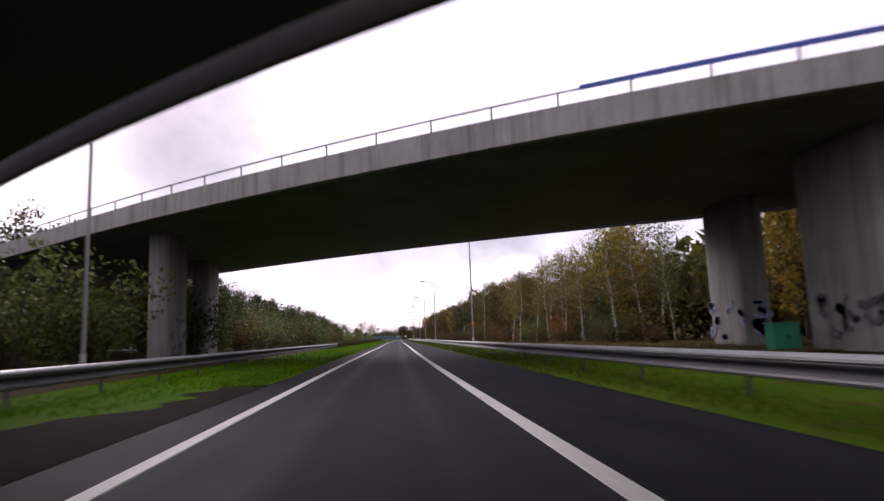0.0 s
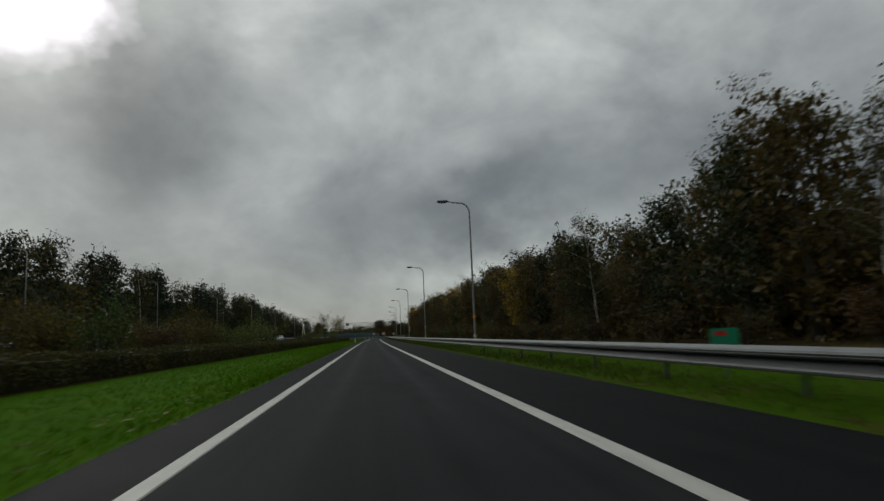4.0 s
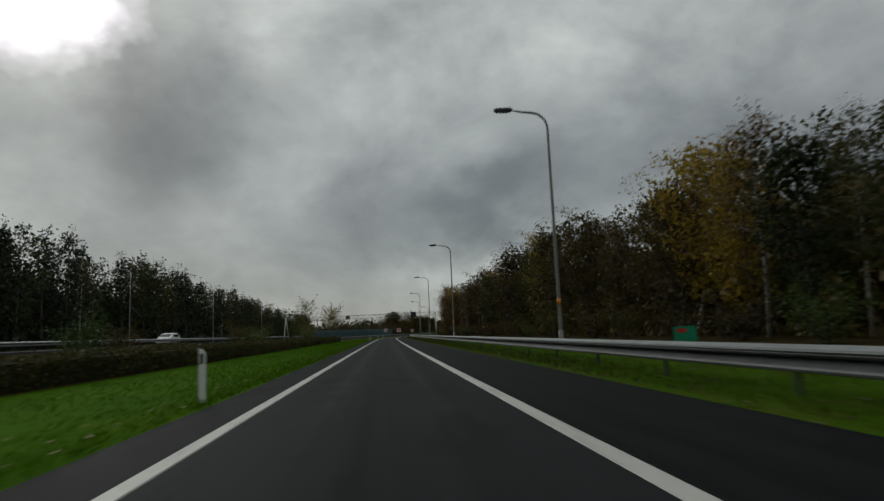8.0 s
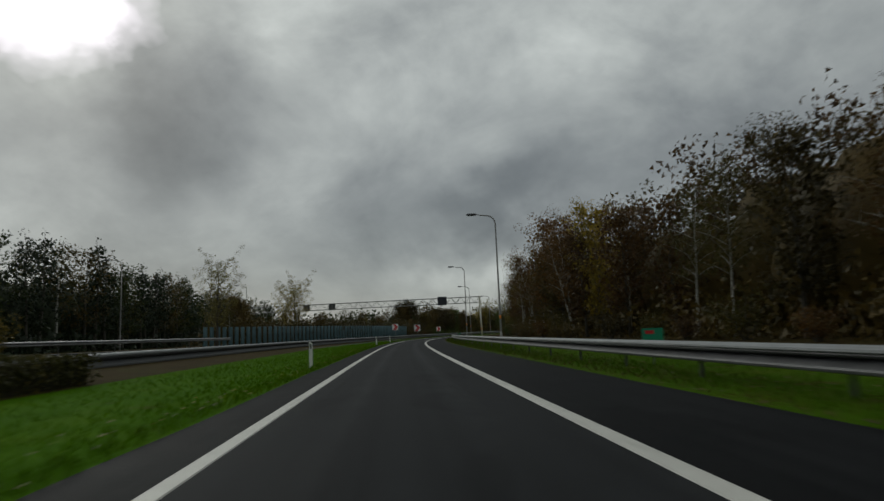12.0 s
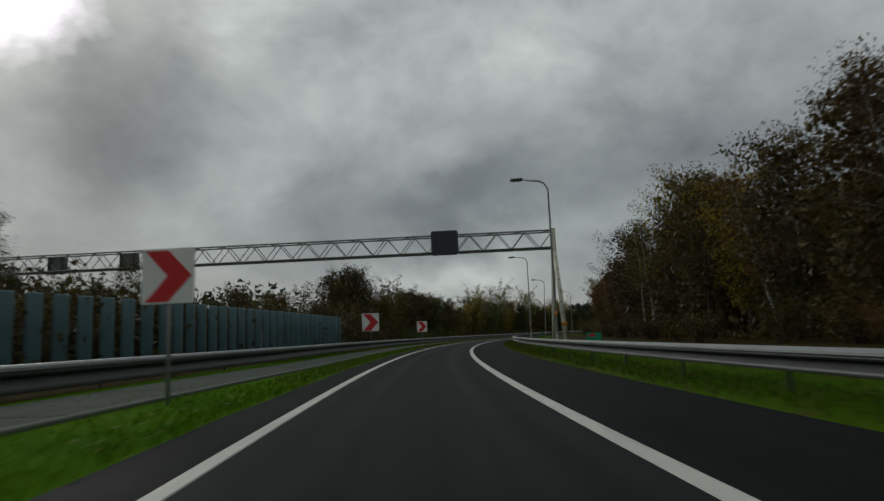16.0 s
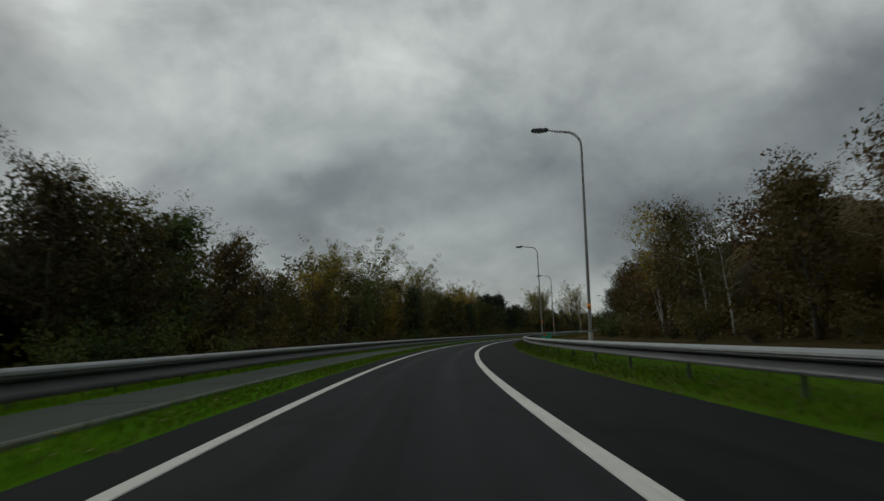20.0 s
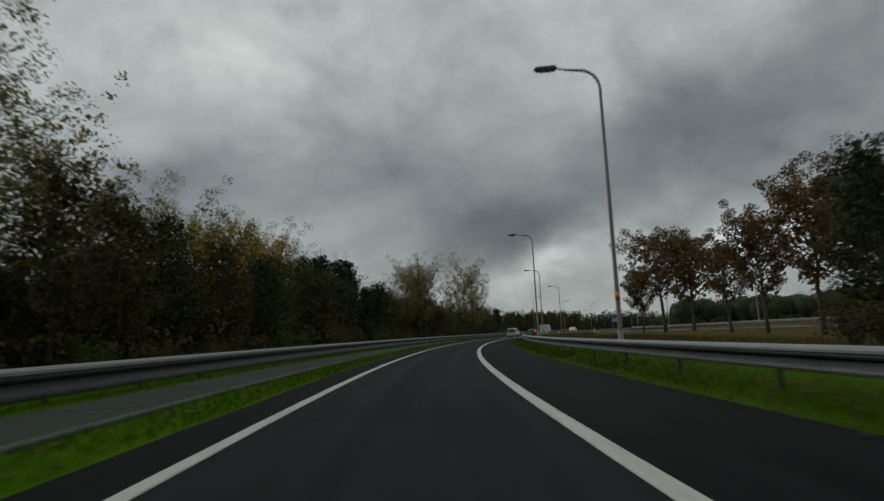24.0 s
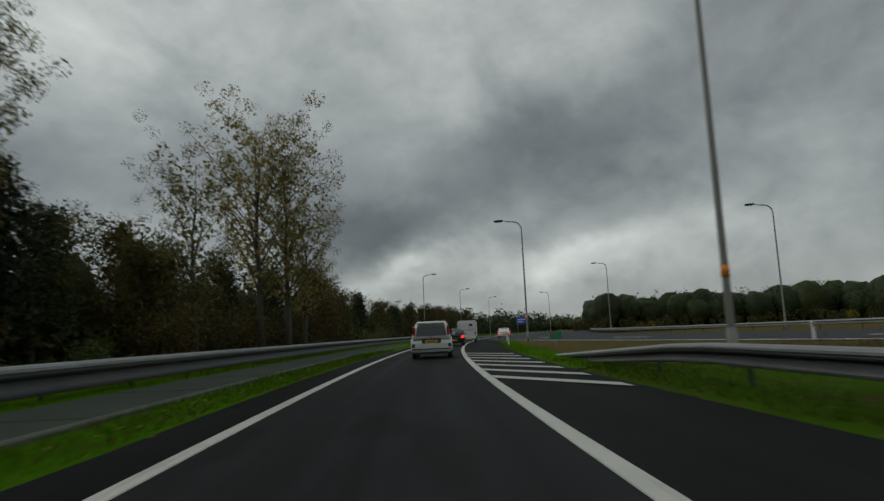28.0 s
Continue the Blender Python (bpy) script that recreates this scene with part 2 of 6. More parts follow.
def glass_material(name, col=(0.02, 0.025, 0.03), rough=0.06):
    m, g, bs = base_material(name)
    bs.inputs["Base Color"].default_value = (*col, 1)
    bs.inputs["Roughness"].default_value = rough
    bs.inputs["Coat Weight"].default_value = 0.5
    return m


def lit_material(name, col, power):
    m, g, bs = base_material(name)
    bs.inputs["Base Color"].default_value = (*col, 1)
    bs.inputs["Emission Color"].default_value = (*col, 1)
    bs.inputs["Emission Strength"].default_value = power
    bs.inputs["Roughness"].default_value = 0.3
    return m


def ribbed_paint(name, col):
    """Thick road paint laid with fine cross ribs, scuffed and dirty."""
    m, g, bs = base_material(name)
    uv = g.n("ShaderNodeTexCoord").outputs["UV"]
    sep = g.n("ShaderNodeSeparateXYZ", {0: uv})
    rib = g.ramp(g.math("SINE", g.math("MULTIPLY", sep.outputs[1], 2 * math.pi / 0.1)), [(0.1, 0.0), (0.5, 1.0)])
    wear = g.noise(uv, 3.0, 6.0, 0.7)
    dust = g.noise(g.n("ShaderNodeMapping", {"Vector": uv, "Scale": (6.0, 0.4, 1)}).outputs[0], 1.0, 4.0)
    c = g.mix(g.ramp(wear, [(0.35, 0.0), (0.7, 1.0)]), tuple(v * 0.8 for v in col), col)
    c = g.mix(g.math("MULTIPLY", g.math("SUBTRACT", 1.0, rib), 0.3), c, (0.16, 0.16, 0.15))
    c = g.mix(g.ramp(dust, [(0.5, 0.0), (0.75, 0.45)]), c, (0.2, 0.195, 0.17))
    g.put(bs.inputs["Base Color"], c)
    bs.inputs["Roughness"].default_value = 0.6
    bump(g, bs, rib, 0.5, 0.004)
    return m


def concrete_material(name, col):
    """Weathered cast concrete with rain streaks, stains and fine pores."""
    m, g, bs = base_material(name)
    pos = g.n("ShaderNodeTexCoord").outputs["Object"]
    big, fine = g.noise(pos, 0.5, 5.0, 0.6), g.noise(pos, 14.0, 4.0, 0.65)
    run = g.noise(g.n("ShaderNodeMapping", {"Vector": pos, "Scale": (2.6, 2.6, 0.14)}).outputs[0], 1.0, 5.0, 0.65)
    k = g.math("ADD", g.math("MULTIPLY", big, 0.6), g.math("MULTIPLY", fine, 0.4))
    c = g.mix(g.ramp(k, [(0.3, 0.0), (0.7, 1.0)]), tuple(v * 0.72 for v in col), tuple(v * 1.25 for v in col))
    c = g.mix(g.ramp(run, [(0.48, 0.0), (0.66, 0.55)]), c, (0.07, 0.066, 0.058))
    c = g.mix(g.ramp(g.noise(pos, 1.3, 6.0, 0.7), [(0.6, 0.0), (0.75, 0.35)]), c, (0.30, 0.29, 0.27))
    g.put(bs.inputs["Base Color"], c)
    bs.inputs["Roughness"].default_value = 0.88
    bump(g, bs, k, 0.3)
    return m


LANE = 1.945  # half the lane, to the middle of its edge lines
ASPHALT = asphalt_material("asphalt", 1.2, margins=True)
ASPHALT_OLD = asphalt_material("asphalt_old", 2.6, (0.0,))
WHITE_LINE = ribbed_paint("road_paint", (0.68, 0.67, 0.61))
GRASS = ground_material("mown_grass", (0.034, 0.088, 0.0015), (0.05, 0.125, 0.0015), (0.08, 0.14, 0.003), (0.06, 0.06, 0.012), 0.02)
MEADOW = ground_material("autumn_meadow", (0.05, 0.052, 0.016), (0.105, 0.08, 0.03), (0.075, 0.10, 0.02), (0.09, 0.052, 0.028), 0.1)
FOREST_FLOOR = ground_material("leaf_litter", (0.025, 0.022, 0.010), (0.05, 0.036, 0.015), (0.04, 0.05, 0.014), (0.03, 0.022, 0.012), 0.1)
BLADE = leaf_material("grass_blade", [(0.085, 0.105, 0.005), (0.066, 0.165, 0.0015), (0.10, 0.195, 0.002)], 0.2, 0.02)
BLADE_DULL = leaf_material("autumn_grass_blade", [(0.055, 0.07, 0.006), (0.055, 0.14, 0.002), (0.11, 0.15, 0.006)], 0.2, 0.02)
BLADE_DRY = leaf_material("dry_grass_blade", [(0.055, 0.06, 0.012), (0.11, 0.085, 0.03), (0.15, 0.105, 0.045)], 0.2, 0.06)
GRASS_DULL = ground_material("leafy_grass", (0.03, 0.062, 0.003), (0.045, 0.095, 0.004), (0.07, 0.085, 0.010), (0.07, 0.048, 0.018), 0.06)
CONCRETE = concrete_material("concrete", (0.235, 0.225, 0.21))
# two darkened concretes: the shade beneath the decks is put into their colour
CONCRETE_SHADE_MID = plain("concrete_underside", (0.12, 0.125, 0.125), 0.9, var=0.35, scale=0.3, dirt=(0.07, 0.07, 0.065), dirty=0.6, bumps=0.2)
CONCRETE_SHADE_DEEP = plain("concrete_soffit", (0.05, 0.049, 0.048), 0.9, var=0.3, scale=0.4, dirty=0.5, bumps=0.2)
SLAB = plain("concrete_slab", (0.045, 0.054, 0.045), 0.85, var=0.3, scale=0.5, dirt=(0.035, 0.05, 0.02), dirty=0.5, bumps=0.3, spec=0.12)
KERB = plain("concrete_lip", (0.10, 0.11, 0.095), 0.85, var=0.25, scale=0.8, dirt=(0.04, 0.05, 0.025), dirty=0.5, bumps=0.2, spec=0.2)
GALV = plain("galvanised_steel", (0.23, 0.235, 0.24), 0.55, 0.35, var=0.2, scale=2.0, dirty=0.35, bumps=0.05)
# rail steels: darker for the beam's shaded face, paler for its skylit top
RAIL_SHADE = plain("dull_rail_steel", (0.12, 0.122, 0.125), 0.55, 0.3, var=0.25, scale=1.6, dirty=0.4, bumps=0.06)
RAIL_LIT_TOP = plain("bright_rail_edge", (0.23, 0.24, 0.245), 0.5, 0.35, var=0.2, scale=2.0, dirty=0.3, bumps=0.04)
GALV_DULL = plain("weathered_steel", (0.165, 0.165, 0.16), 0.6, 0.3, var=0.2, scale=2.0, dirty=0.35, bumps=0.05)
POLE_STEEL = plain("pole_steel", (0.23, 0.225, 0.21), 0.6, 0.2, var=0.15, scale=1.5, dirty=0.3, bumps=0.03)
RAIL_DEEP_SHADE = plain("tarnished_steel", (0.055, 0.058, 0.06), 0.65, 0.25, var=0.3, scale=1.2, dirty=0.5, bumps=0.08)
# truss grey is kept dark to paint the lattice's silhouette against the sky
TRUSS = plain("truss_steel", (0.17, 0.175, 0.165), 0.6, 0.2, var=0.2, dirty=0.4)
DARK_STEEL = plain("dark_steel", (0.06, 0.06, 0.065), 0.55, 0.3, var=0.2)
CREAM = plain("cream_paint", (0.68, 0.66, 0.55), 0.55, var=0.12, scale=1.2, dirt=(0.2, 0.17, 0.1), dirty=0.5)
BLACK = plain("black_plastic", (0.018, 0.018, 0.02), 0.5, var=0.2, dirty=0.1)
SIGN_FACE = plain("matrix_face", (0.012, 0.016, 0.024), 0.35, var=0.3, dirty=0.1, bumps=0.0)
BLUE_STEEL = plain("blue_grey_cladding", (0.07, 0.135, 0.152), 0.5, var=0.18, scale=0.8, dirt=(0.08, 0.1, 0.09), dirty=0.45, rnd=0.35)
BLUE_PAINT = plain("blue_paint", (0.02, 0.05, 0.28), 0.5, var=0.15)
SIGN_BLUE = plain("sign_blue", (0.02, 0.10, 0.55), 0.45, var=0.1, dirty=0.1)
SIGN_WHITE = plain("sign_white", (0.72, 0.72, 0.70), 0.5, var=0.06, dirty=0.15)
SIGN_RED = plain("sign_red", (0.55, 0.02, 0.025), 0.45, var=0.1, dirty=0.1)
SIGN_GREEN = plain("sign_green", (0.012, 0.24, 0.13), 0.45, var=0.1, dirty=0.15)
ORANGE = plain("orange_tag", (0.75, 0.24, 0.02), 0.6, var=0.12, dirty=0.2)
GRAFFITI = plain("graffiti_paint", (0.10, 0.10, 0.115), 0.7, var=0.4, scale=2.5, dirty=0.4)
GRAFFITI_BLUE = plain("graffiti_blue", (0.20, 0.26, 0.42), 0.7, var=0.4, scale=2.5, dirty=0.4)
SILVER = plain("silver_paint", (0.60, 0.62, 0.59), 0.35, 0.2, var=0.06, dirty=0.2, bumps=0.0)
CAR_WHITE = plain("white_car_paint", (0.68, 0.68, 0.66), 0.3, var=0.05, dirty=0.2, bumps=0.0)
CAR_DARK = plain("dark_car_paint", (0.018, 0.02, 0.026), 0.25, 0.2, var=0.1, dirty=0.15, bumps=0.0)
RUBBER = plain("rubber", (0.016, 0.016, 0.016), 0.85, var=0.2)
GLASS = glass_material("tinted_glass")
PLATE = plain("number_plate", (0.70, 0.42, 0.03), 0.5, var=0.05, dirty=0.1)
TAIL = plain("tail_lens", (0.40, 0.01, 0.015), 0.2, var=0.1, dirty=0.0, bumps=0.0)
TAIL_LIT = lit_material("tail_lamp_lit", (1.0, 0.03, 0.02), 1.2)
HEAD_LIT = lit_material("head_lamp_lit", (1.0, 0.96, 0.85), 5.0)
BARK = bark_material("bark", (0.035, 0.029, 0.023), (0.085, 0.072, 0.06))
BIRCH_BARK = bark_material("birch_bark", (0.46, 0.44, 0.39), (0.06, 0.055, 0.05), True)
LEAF = {
    "green": leaf_material("leaf_green", [(0.020, 0.034, 0.009), (0.037, 0.054, 0.012), (0.068, 0.075, 0.017)]),
    "brown": leaf_material("leaf_brown", [(0.0391, 0.0325, 0.0115), (0.0851, 0.0650, 0.0184), (0.1437, 0.0950, 0.0230)]),
    "olive": leaf_material("leaf_olive", [(0.04, 0.042, 0.010), (0.088, 0.078, 0.016), (0.16, 0.115, 0.022)], 0.35),
    "yellow": leaf_material("leaf_yellow", [(0.13, 0.125, 0.022), (0.29, 0.22, 0.03), (0.42, 0.28, 0.032)], 0.4),
    "rust": leaf_material("leaf_rust", [(0.058, 0.034, 0.013), (0.115, 0.062, 0.018), (0.185, 0.095, 0.022)]),
    "maple": leaf_material("leaf_maple", [(0.065, 0.042, 0.014), (0.115, 0.068, 0.02), (0.19, 0.105, 0.026)]),
    "pale": leaf_material("leaf_pale", [(0.12, 0.115, 0.035), (0.22, 0.19, 0.055), (0.32, 0.245, 0.07)], 0.4),
    "pine": leaf_material("leaf_pine", [(0.009, 0.018, 0.009), (0.016, 0.029, 0.011), (0.031, 0.041, 0.014)], 0.1),
    "hedge": leaf_material("leaf_hedge", [(0.04, 0.044, 0.012), (0.085, 0.076, 0.018), (0.17, 0.105, 0.022)]),
    "lush": leaf_material("leaf_lush", [(0.04, 0.072, 0.016), (0.085, 0.13, 0.024), (0.15, 0.17, 0.038)]),
    "lime": leaf_material("leaf_lime", [(0.085, 0.088, 0.02), (0.15, 0.135, 0.026), (0.22, 0.165, 0.03)], 0.4),
    "orange": leaf_material("leaf_orange", [(0.22, 0.09, 0.015), (0.36, 0.14, 0.02), (0.45, 0.20, 0.03)], 0.35),
}

# ---- the road's line: curvature along its length, from which all is laid out ----
KAPPA = [0.1, 0.295, 0.212, -0.095, -0.077, 0.056, 0.121, 0.028, 0.105, 0.021, 0.554, 1.73, 2.436, 2.666, 2.622, 2.865, 2.621, 2.486, 2.108, 1.917, 1.75, 1.582, 1.414, 1.247]
DS = 1.0
S_ = np.arange(-120, 1100, DS)
kap_ = np.interp(S_, np.arange(-40, 900, 40.0), KAPPA) / 1000
th_ = np.concatenate([[0], np.cumsum((kap_[1:] + kap_[:-1]) / 2 * DS)])
th_ -= np.interp(0, S_, th_)
X_ = np.concatenate([[0], np.cumsum((np.sin(th_[1:]) + np.sin(th_[:-1])) / 2 * DS)])
Y_ = np.concatenate([[0], np.cumsum((np.cos(th_[1:]) + np.cos(th_[:-1])) / 2 * DS)])
X_ -= np.interp(0, S_, X_)
Y_ -= np.interp(0, S_, Y_)


def spot(s, o):
    """World x, y and heading of the place s along the road and o to its right."""
    th = np.interp(s, S_, th_)
    return np.interp(s, S_, X_) + o * np.cos(th), np.interp(s, S_, Y_) - o * np.sin(th), th


def stand(s, o, z=0.0, turn=0.0):
    """Pose at a place of the road: x to the right, y along the road, z up."""
    x, y, th = spot(s, o)
    return pose(float(x), float(y), z, 0, 0, -math.degrees(float(th)) + turn)


def lerp(table):
    """A function of s from (s, value) pairs."""
    a, b = [p[0] for p in table], [p[1] for p in table]
    return lambda s: np.interp(s, a, b)


def mesh(name, verts, faces, uvs=None, smooth=False):
    me = bpy.data.meshes.new(name)
    me.from_pydata([tuple(map(float, v)) for v in verts], [], faces)
    if uvs is not None:
        lay = me.uv_layers.new(name="UVMap")
        idx = np.empty(len(me.loops), dtype=np.int32)
        me.loops.foreach_get("vertex_index", idx)
        lay.data.foreach_set("uv", np.asarray(uvs, dtype=np.float32)[idx].ravel())
    if smooth:
        me.polygons.foreach_set("use_smooth", [True] * len(me.polygons))
    me.update()
    return me


def ribbon(name, s0, s1, step, profile, material, smooth=False):
    """A mesh swept along the road. profile(s) gives (o, z) pairs."""
    ss = np.append(np.arange(s0, s1, step), s1)
    verts, uvs, faces = [], [], []
    for s in ss:
        pr = profile(s) if callable(profile) else profile
        for i, (o, z) in enumerate(pr):
            x, y, _ = spot(s, o)
            verts.append((x, y, z))
            uvs.append((o, s))
    k = len(pr)
    for r in range(len(ss) - 1):
        for i in range(k - 1):
            a = r * k + i
            faces.append((a, a + 1, a + k + 1, a + k))
    me = mesh(name, verts, faces, uvs, smooth)
    if material is not None:
        me.materials.append(material)
    return me


def part(name, me, material=None, parent=None, label="", m=None):
    """Links a mesh or bmesh as one object under a thing or a part."""
    if isinstance(me, bmesh.types.BMesh):
        bm = me
        me = bpy.data.meshes.new(name)
        bm.to_mesh(me)
        bm.free()
    if material is not None and not me.materials:
        me.materials.append(material)
    ob = new(name, me)
    if parent is not None:
        ob.parent = parent
    if m is not None:
        ob.matrix_basis = m
    if label:
        ob["label"] = label
    return ob


def box(x0, x1, y0, y1, z0, z1, bevel=0.0, bm=None):
    bm = bm or bmesh.new()
    v = bmesh.ops.create_cube(bm, size=1)["verts"]
    for p in v:
        p.co = Vector(((x0 + x1) / 2 + p.co.x * (x1 - x0), (y0 + y1) / 2 + p.co.y * (y1 - y0), (z0 + z1) / 2 + p.co.z * (z1 - z0)))
    if bevel:
        ed = list({e for p in v for e in p.link_edges})
        bmesh.ops.bevel(bm, geom=ed, offset=bevel, segments=2, affect="EDGES")
    return bm


def tube(points, radii, sides=10, caps=True, bm=None):
    """A round bar along points, with its own radius at each."""
    bm = bm or bmesh.new()
    rings = []
    pts = [Vector(p) for p in points]
    for i, p in enumerate(pts):
        d = (pts[min(i + 1, len(pts) - 1)] - pts[max(i - 1, 0)]).normalized()
        u = d.cross(Vector((0, 0, 1)) if abs(d.z) < 0.95 else Vector((1, 0, 0))).normalized()
        w = d.cross(u)
        rings.append([bm.verts.new(p + radii[i] * (math.cos(a) * u + math.sin(a) * w)) for a in [2 * math.pi * k / sides for k in range(sides)]])
    for a, b in zip(rings, rings[1:]):
        for k in range(sides):
            bm.faces.new((a[k], a[(k + 1) % sides], b[(k + 1) % sides], b[k])).smooth = True
    if caps:
        bm.faces.new(rings[0][::-1])
        bm.faces.new(rings[-1])
    return bm


def thing(name, m, label, category, group="", kind=""):
    ob = new(name)
    ob.matrix_basis = m
    ob.empty_display_size = 0.2
    return tagged(ob, label, category, group, kind)


def structure(name, me, label, category, material=None):
    return tagged(part(name, me, material), label, category, kind="structure")


# ---- ground, road and verges ----
def far_sheet():
    n = 24
    verts, faces = [], []
    for j in range(n + 1):
        for i in range(n + 1):
            verts.append(((i / n - 0.5) * 7000 + 60, (j / n - 0.5) * 7000 + 350, -1.2))
    for j in range(n):
        for i in range(n):
            a = j * (n + 1) + i
            faces.append((a, a + 1, a + n + 2, a + n + 1))
    return mesh("ground", verts, faces)


structure("ground", far_sheet(), "autumn meadow and heath reaching to the horizon", "ground", MEADOW)

rise = lerp([(-60, 1.0), (330, 1.0), (440, 0.15), (1000, 0.1)])
ASPH_L, ASPH_R = -2.95, 4.45


def left_land(s):
    r = rise(s)
    return [(-8.6, 0.05), (-11, 0.1 + 0.05 * r), (-16, 0.1 + 0.35 * r), (-22, 0.1 + 0.7 * r), (-40, 0.1 + 0.8 * r), (-50, 0.2 + 0.9 * r), (-85, 0.2 + 1.2 * r), (-130, -1.6)]


VERGE = [(-8.6, 0.05), (-7.0, 0.02), (-4.5, 0.015), (-3.3, 0.01), (-2.92, -0.02), (-2.85, -0.2)]
structure("verge_west", ribbon("verge_west", -120, 436, 4.0, VERGE, GRASS), "mown bright green grass verge beside the lane", "grass verge")
structure("verge_bend", ribbon("verge_bend", 436, 1000, 4.0, VERGE, GRASS), "narrow green grass verge in the bend", "grass verge")
structure("land_west", ribbon("land_west", -120, 1000, 6.0, left_land, FOREST_FLOOR), "rough grass and leaf litter on the wooded side", "ground")
structure("verge_east", ribbon("verge_east", -120, 712, 4.0, [(4.45, -0.2), (4.5, -0.02), (4.9, 0.03), (6.0, 0.06), (9.5, 0.08)], GRASS_DULL), "grass verge with fallen leaves under the guard rail", "grass verge")
structure("land_east", ribbon("land_east", -120, 600, 6.0, [(9.5, 0.08), (14, 0.12), (30, 0.3), (60, 0.2), (110, -0.2), (150, -1.6)], FOREST_FLOOR), "leaf litter under the wood", "ground")
gore = lerp([(712, 4.4), (742, 4.8), (763, 5.6), (1000, 5.6)])
motor_z = lerp([(560, 0.5), (700, 0.25), (735, 0.1), (763, 0.02), (1000, 0.02)])
main_left = lerp([(560, 46.0), (640, 30.0), (700, 19.0), (740, 10.8), (763, 5.7), (790, 2.2), (1000, 2.2)])
low = lerp([(600, 0.1), (630, 0.35), (690, 0.35), (712, 0.0), (763, 0.0)])
structure("field_east", ribbon("field_east", 600, 763, 4.0, lambda s: [(9.5 if s < 712 else min(gore(s) + 1.5, main_left(s)), 0.08), (9.5 + (main_left(s) - 9.5) * 0.3, 0.08 - low(s)), (9.5 + (main_left(s) - 9.5) * 0.82, 0.1 - low(s)), (main_left(s), 0.03 + motor_z(s)), (main_left(s) + 19, 0.03 + motor_z(s)), (main_left(s) + 30, 0.1), (main_left(s) + 110, -0.2), (main_left(s) + 150, -1.6)], MEADOW), "dry brown meadow between ramp and motorway", "meadow")
structure("verge_gore", ribbon("verge_gore", 712, 763, 4.0, lambda s: [(gore(s) - 0.1, -0.2), (gore(s), 0.0), (min(gore(s) + 0.4, main_left(s)), 0.05), (min(gore(s) + 1.5, main_left(s)), 0.08)], GRASS), "green grass tip of the gore", "grass verge")
structure("road", ribbon("road", -120, 1000, 3.0, lambda s: [(ASPH_L - 0.05, -0.15), (ASPH_L + 0.05 * math.sin(s * 1.3) * math.sin(s * 0.37), 0.0), (-1.0, 0.012), (1.5, 0.01), (ASPH_R if s < 700 else gore(max(s, 712)) + 0.05, -0.005), (ASPH_R + 0.05 if s < 700 else gore(max(s, 712)) + 0.1, -0.15)], ASPHALT), "dark damp asphalt lane with a wide hard shoulder", "road")
structure("motorway", ribbon("motorway", 560, 1000, 4.0, lambda s: [(main_left(s) - 0.05, motor_z(s) - 0.1), (main_left(s) + 0.0, 0.055 + motor_z(s) if s < 763 else 0.02), (main_left(s) + 18.5, 0.065 + motor_z(s)), (main_left(s) + 18.6, motor_z(s) - 0.1)], ASPHALT_OLD), "grey asphalt of the motorway that the ramp joins", "road")
opp_o = lerp([(-120, -24.0), (370, -24.0), (420, -29.0), (470, -41.0), (520, -58.0)])
structure("opposite_carriageway", ribbon("opposite_carriageway", -120, 520, 5.0, lambda s: [(opp_o(s) - 13.1, 0.1), (opp_o(s) - 13, 0.11 + 0.83 * rise(s)), (opp_o(s), 0.11 + 0.83 * rise(s)), (opp_o(s) + 0.1, 0.1)], ASPHALT_OLD), "grey asphalt of the opposite carriageway", "road")


def line(name, s0, s1, o, w=0.2, z=0.014, step=3.0, lift=lambda s: 0.0):
    f = o if callable(o) else (lambda s: o)
    return structure(name, ribbon(name, s0, s1, step, lambda s: [(f(s) - w / 2, z - 0.012 + lift(s)), (f(s) - w / 2 + 0.012, z + 0.004 + lift(s)), (f(s) + w / 2 - 0.012, z + 0.004 + lift(s)), (f(s) + w / 2, z - 0.012 + lift(s))], WHITE_LINE), "white ribbed edge line painted on the asphalt", "road marking")


line("edge_line_west", -120, 1000, -LANE, 0.2)
line("edge_line_east", -120, 1000, LANE, 0.22)
line("motorway_line", 560, 763, lambda s: main_left(s) + 0.8, 0.2, 0.07, 3.0, motor_z)
for k in range(6):
    line("lane_dash", 640 + k * 26, 646 + k * 26, lambda s: main_left(s) + 6.2, 0.15, 0.072, 2.0, motor_z)


def hatching():
    g = thing("gore_hatching", Matrix(), "white diagonal stripes painted across the gore", "road marking", kind="structure")
    for k in range(7):
        s, reach = 710.5 + 3.0 * k, 4.2
        verts = []
        for o, back in ((2.05, 0.0), (reach, -3.6)):
            for w in (-0.42, 0.42):
                x, y, _ = spot(s + back + w, o)
                verts.append((x, y, 0.02))
        part("stripe", mesh("stripe", verts, [(0, 1, 3, 2)]), WHITE_LINE, g)


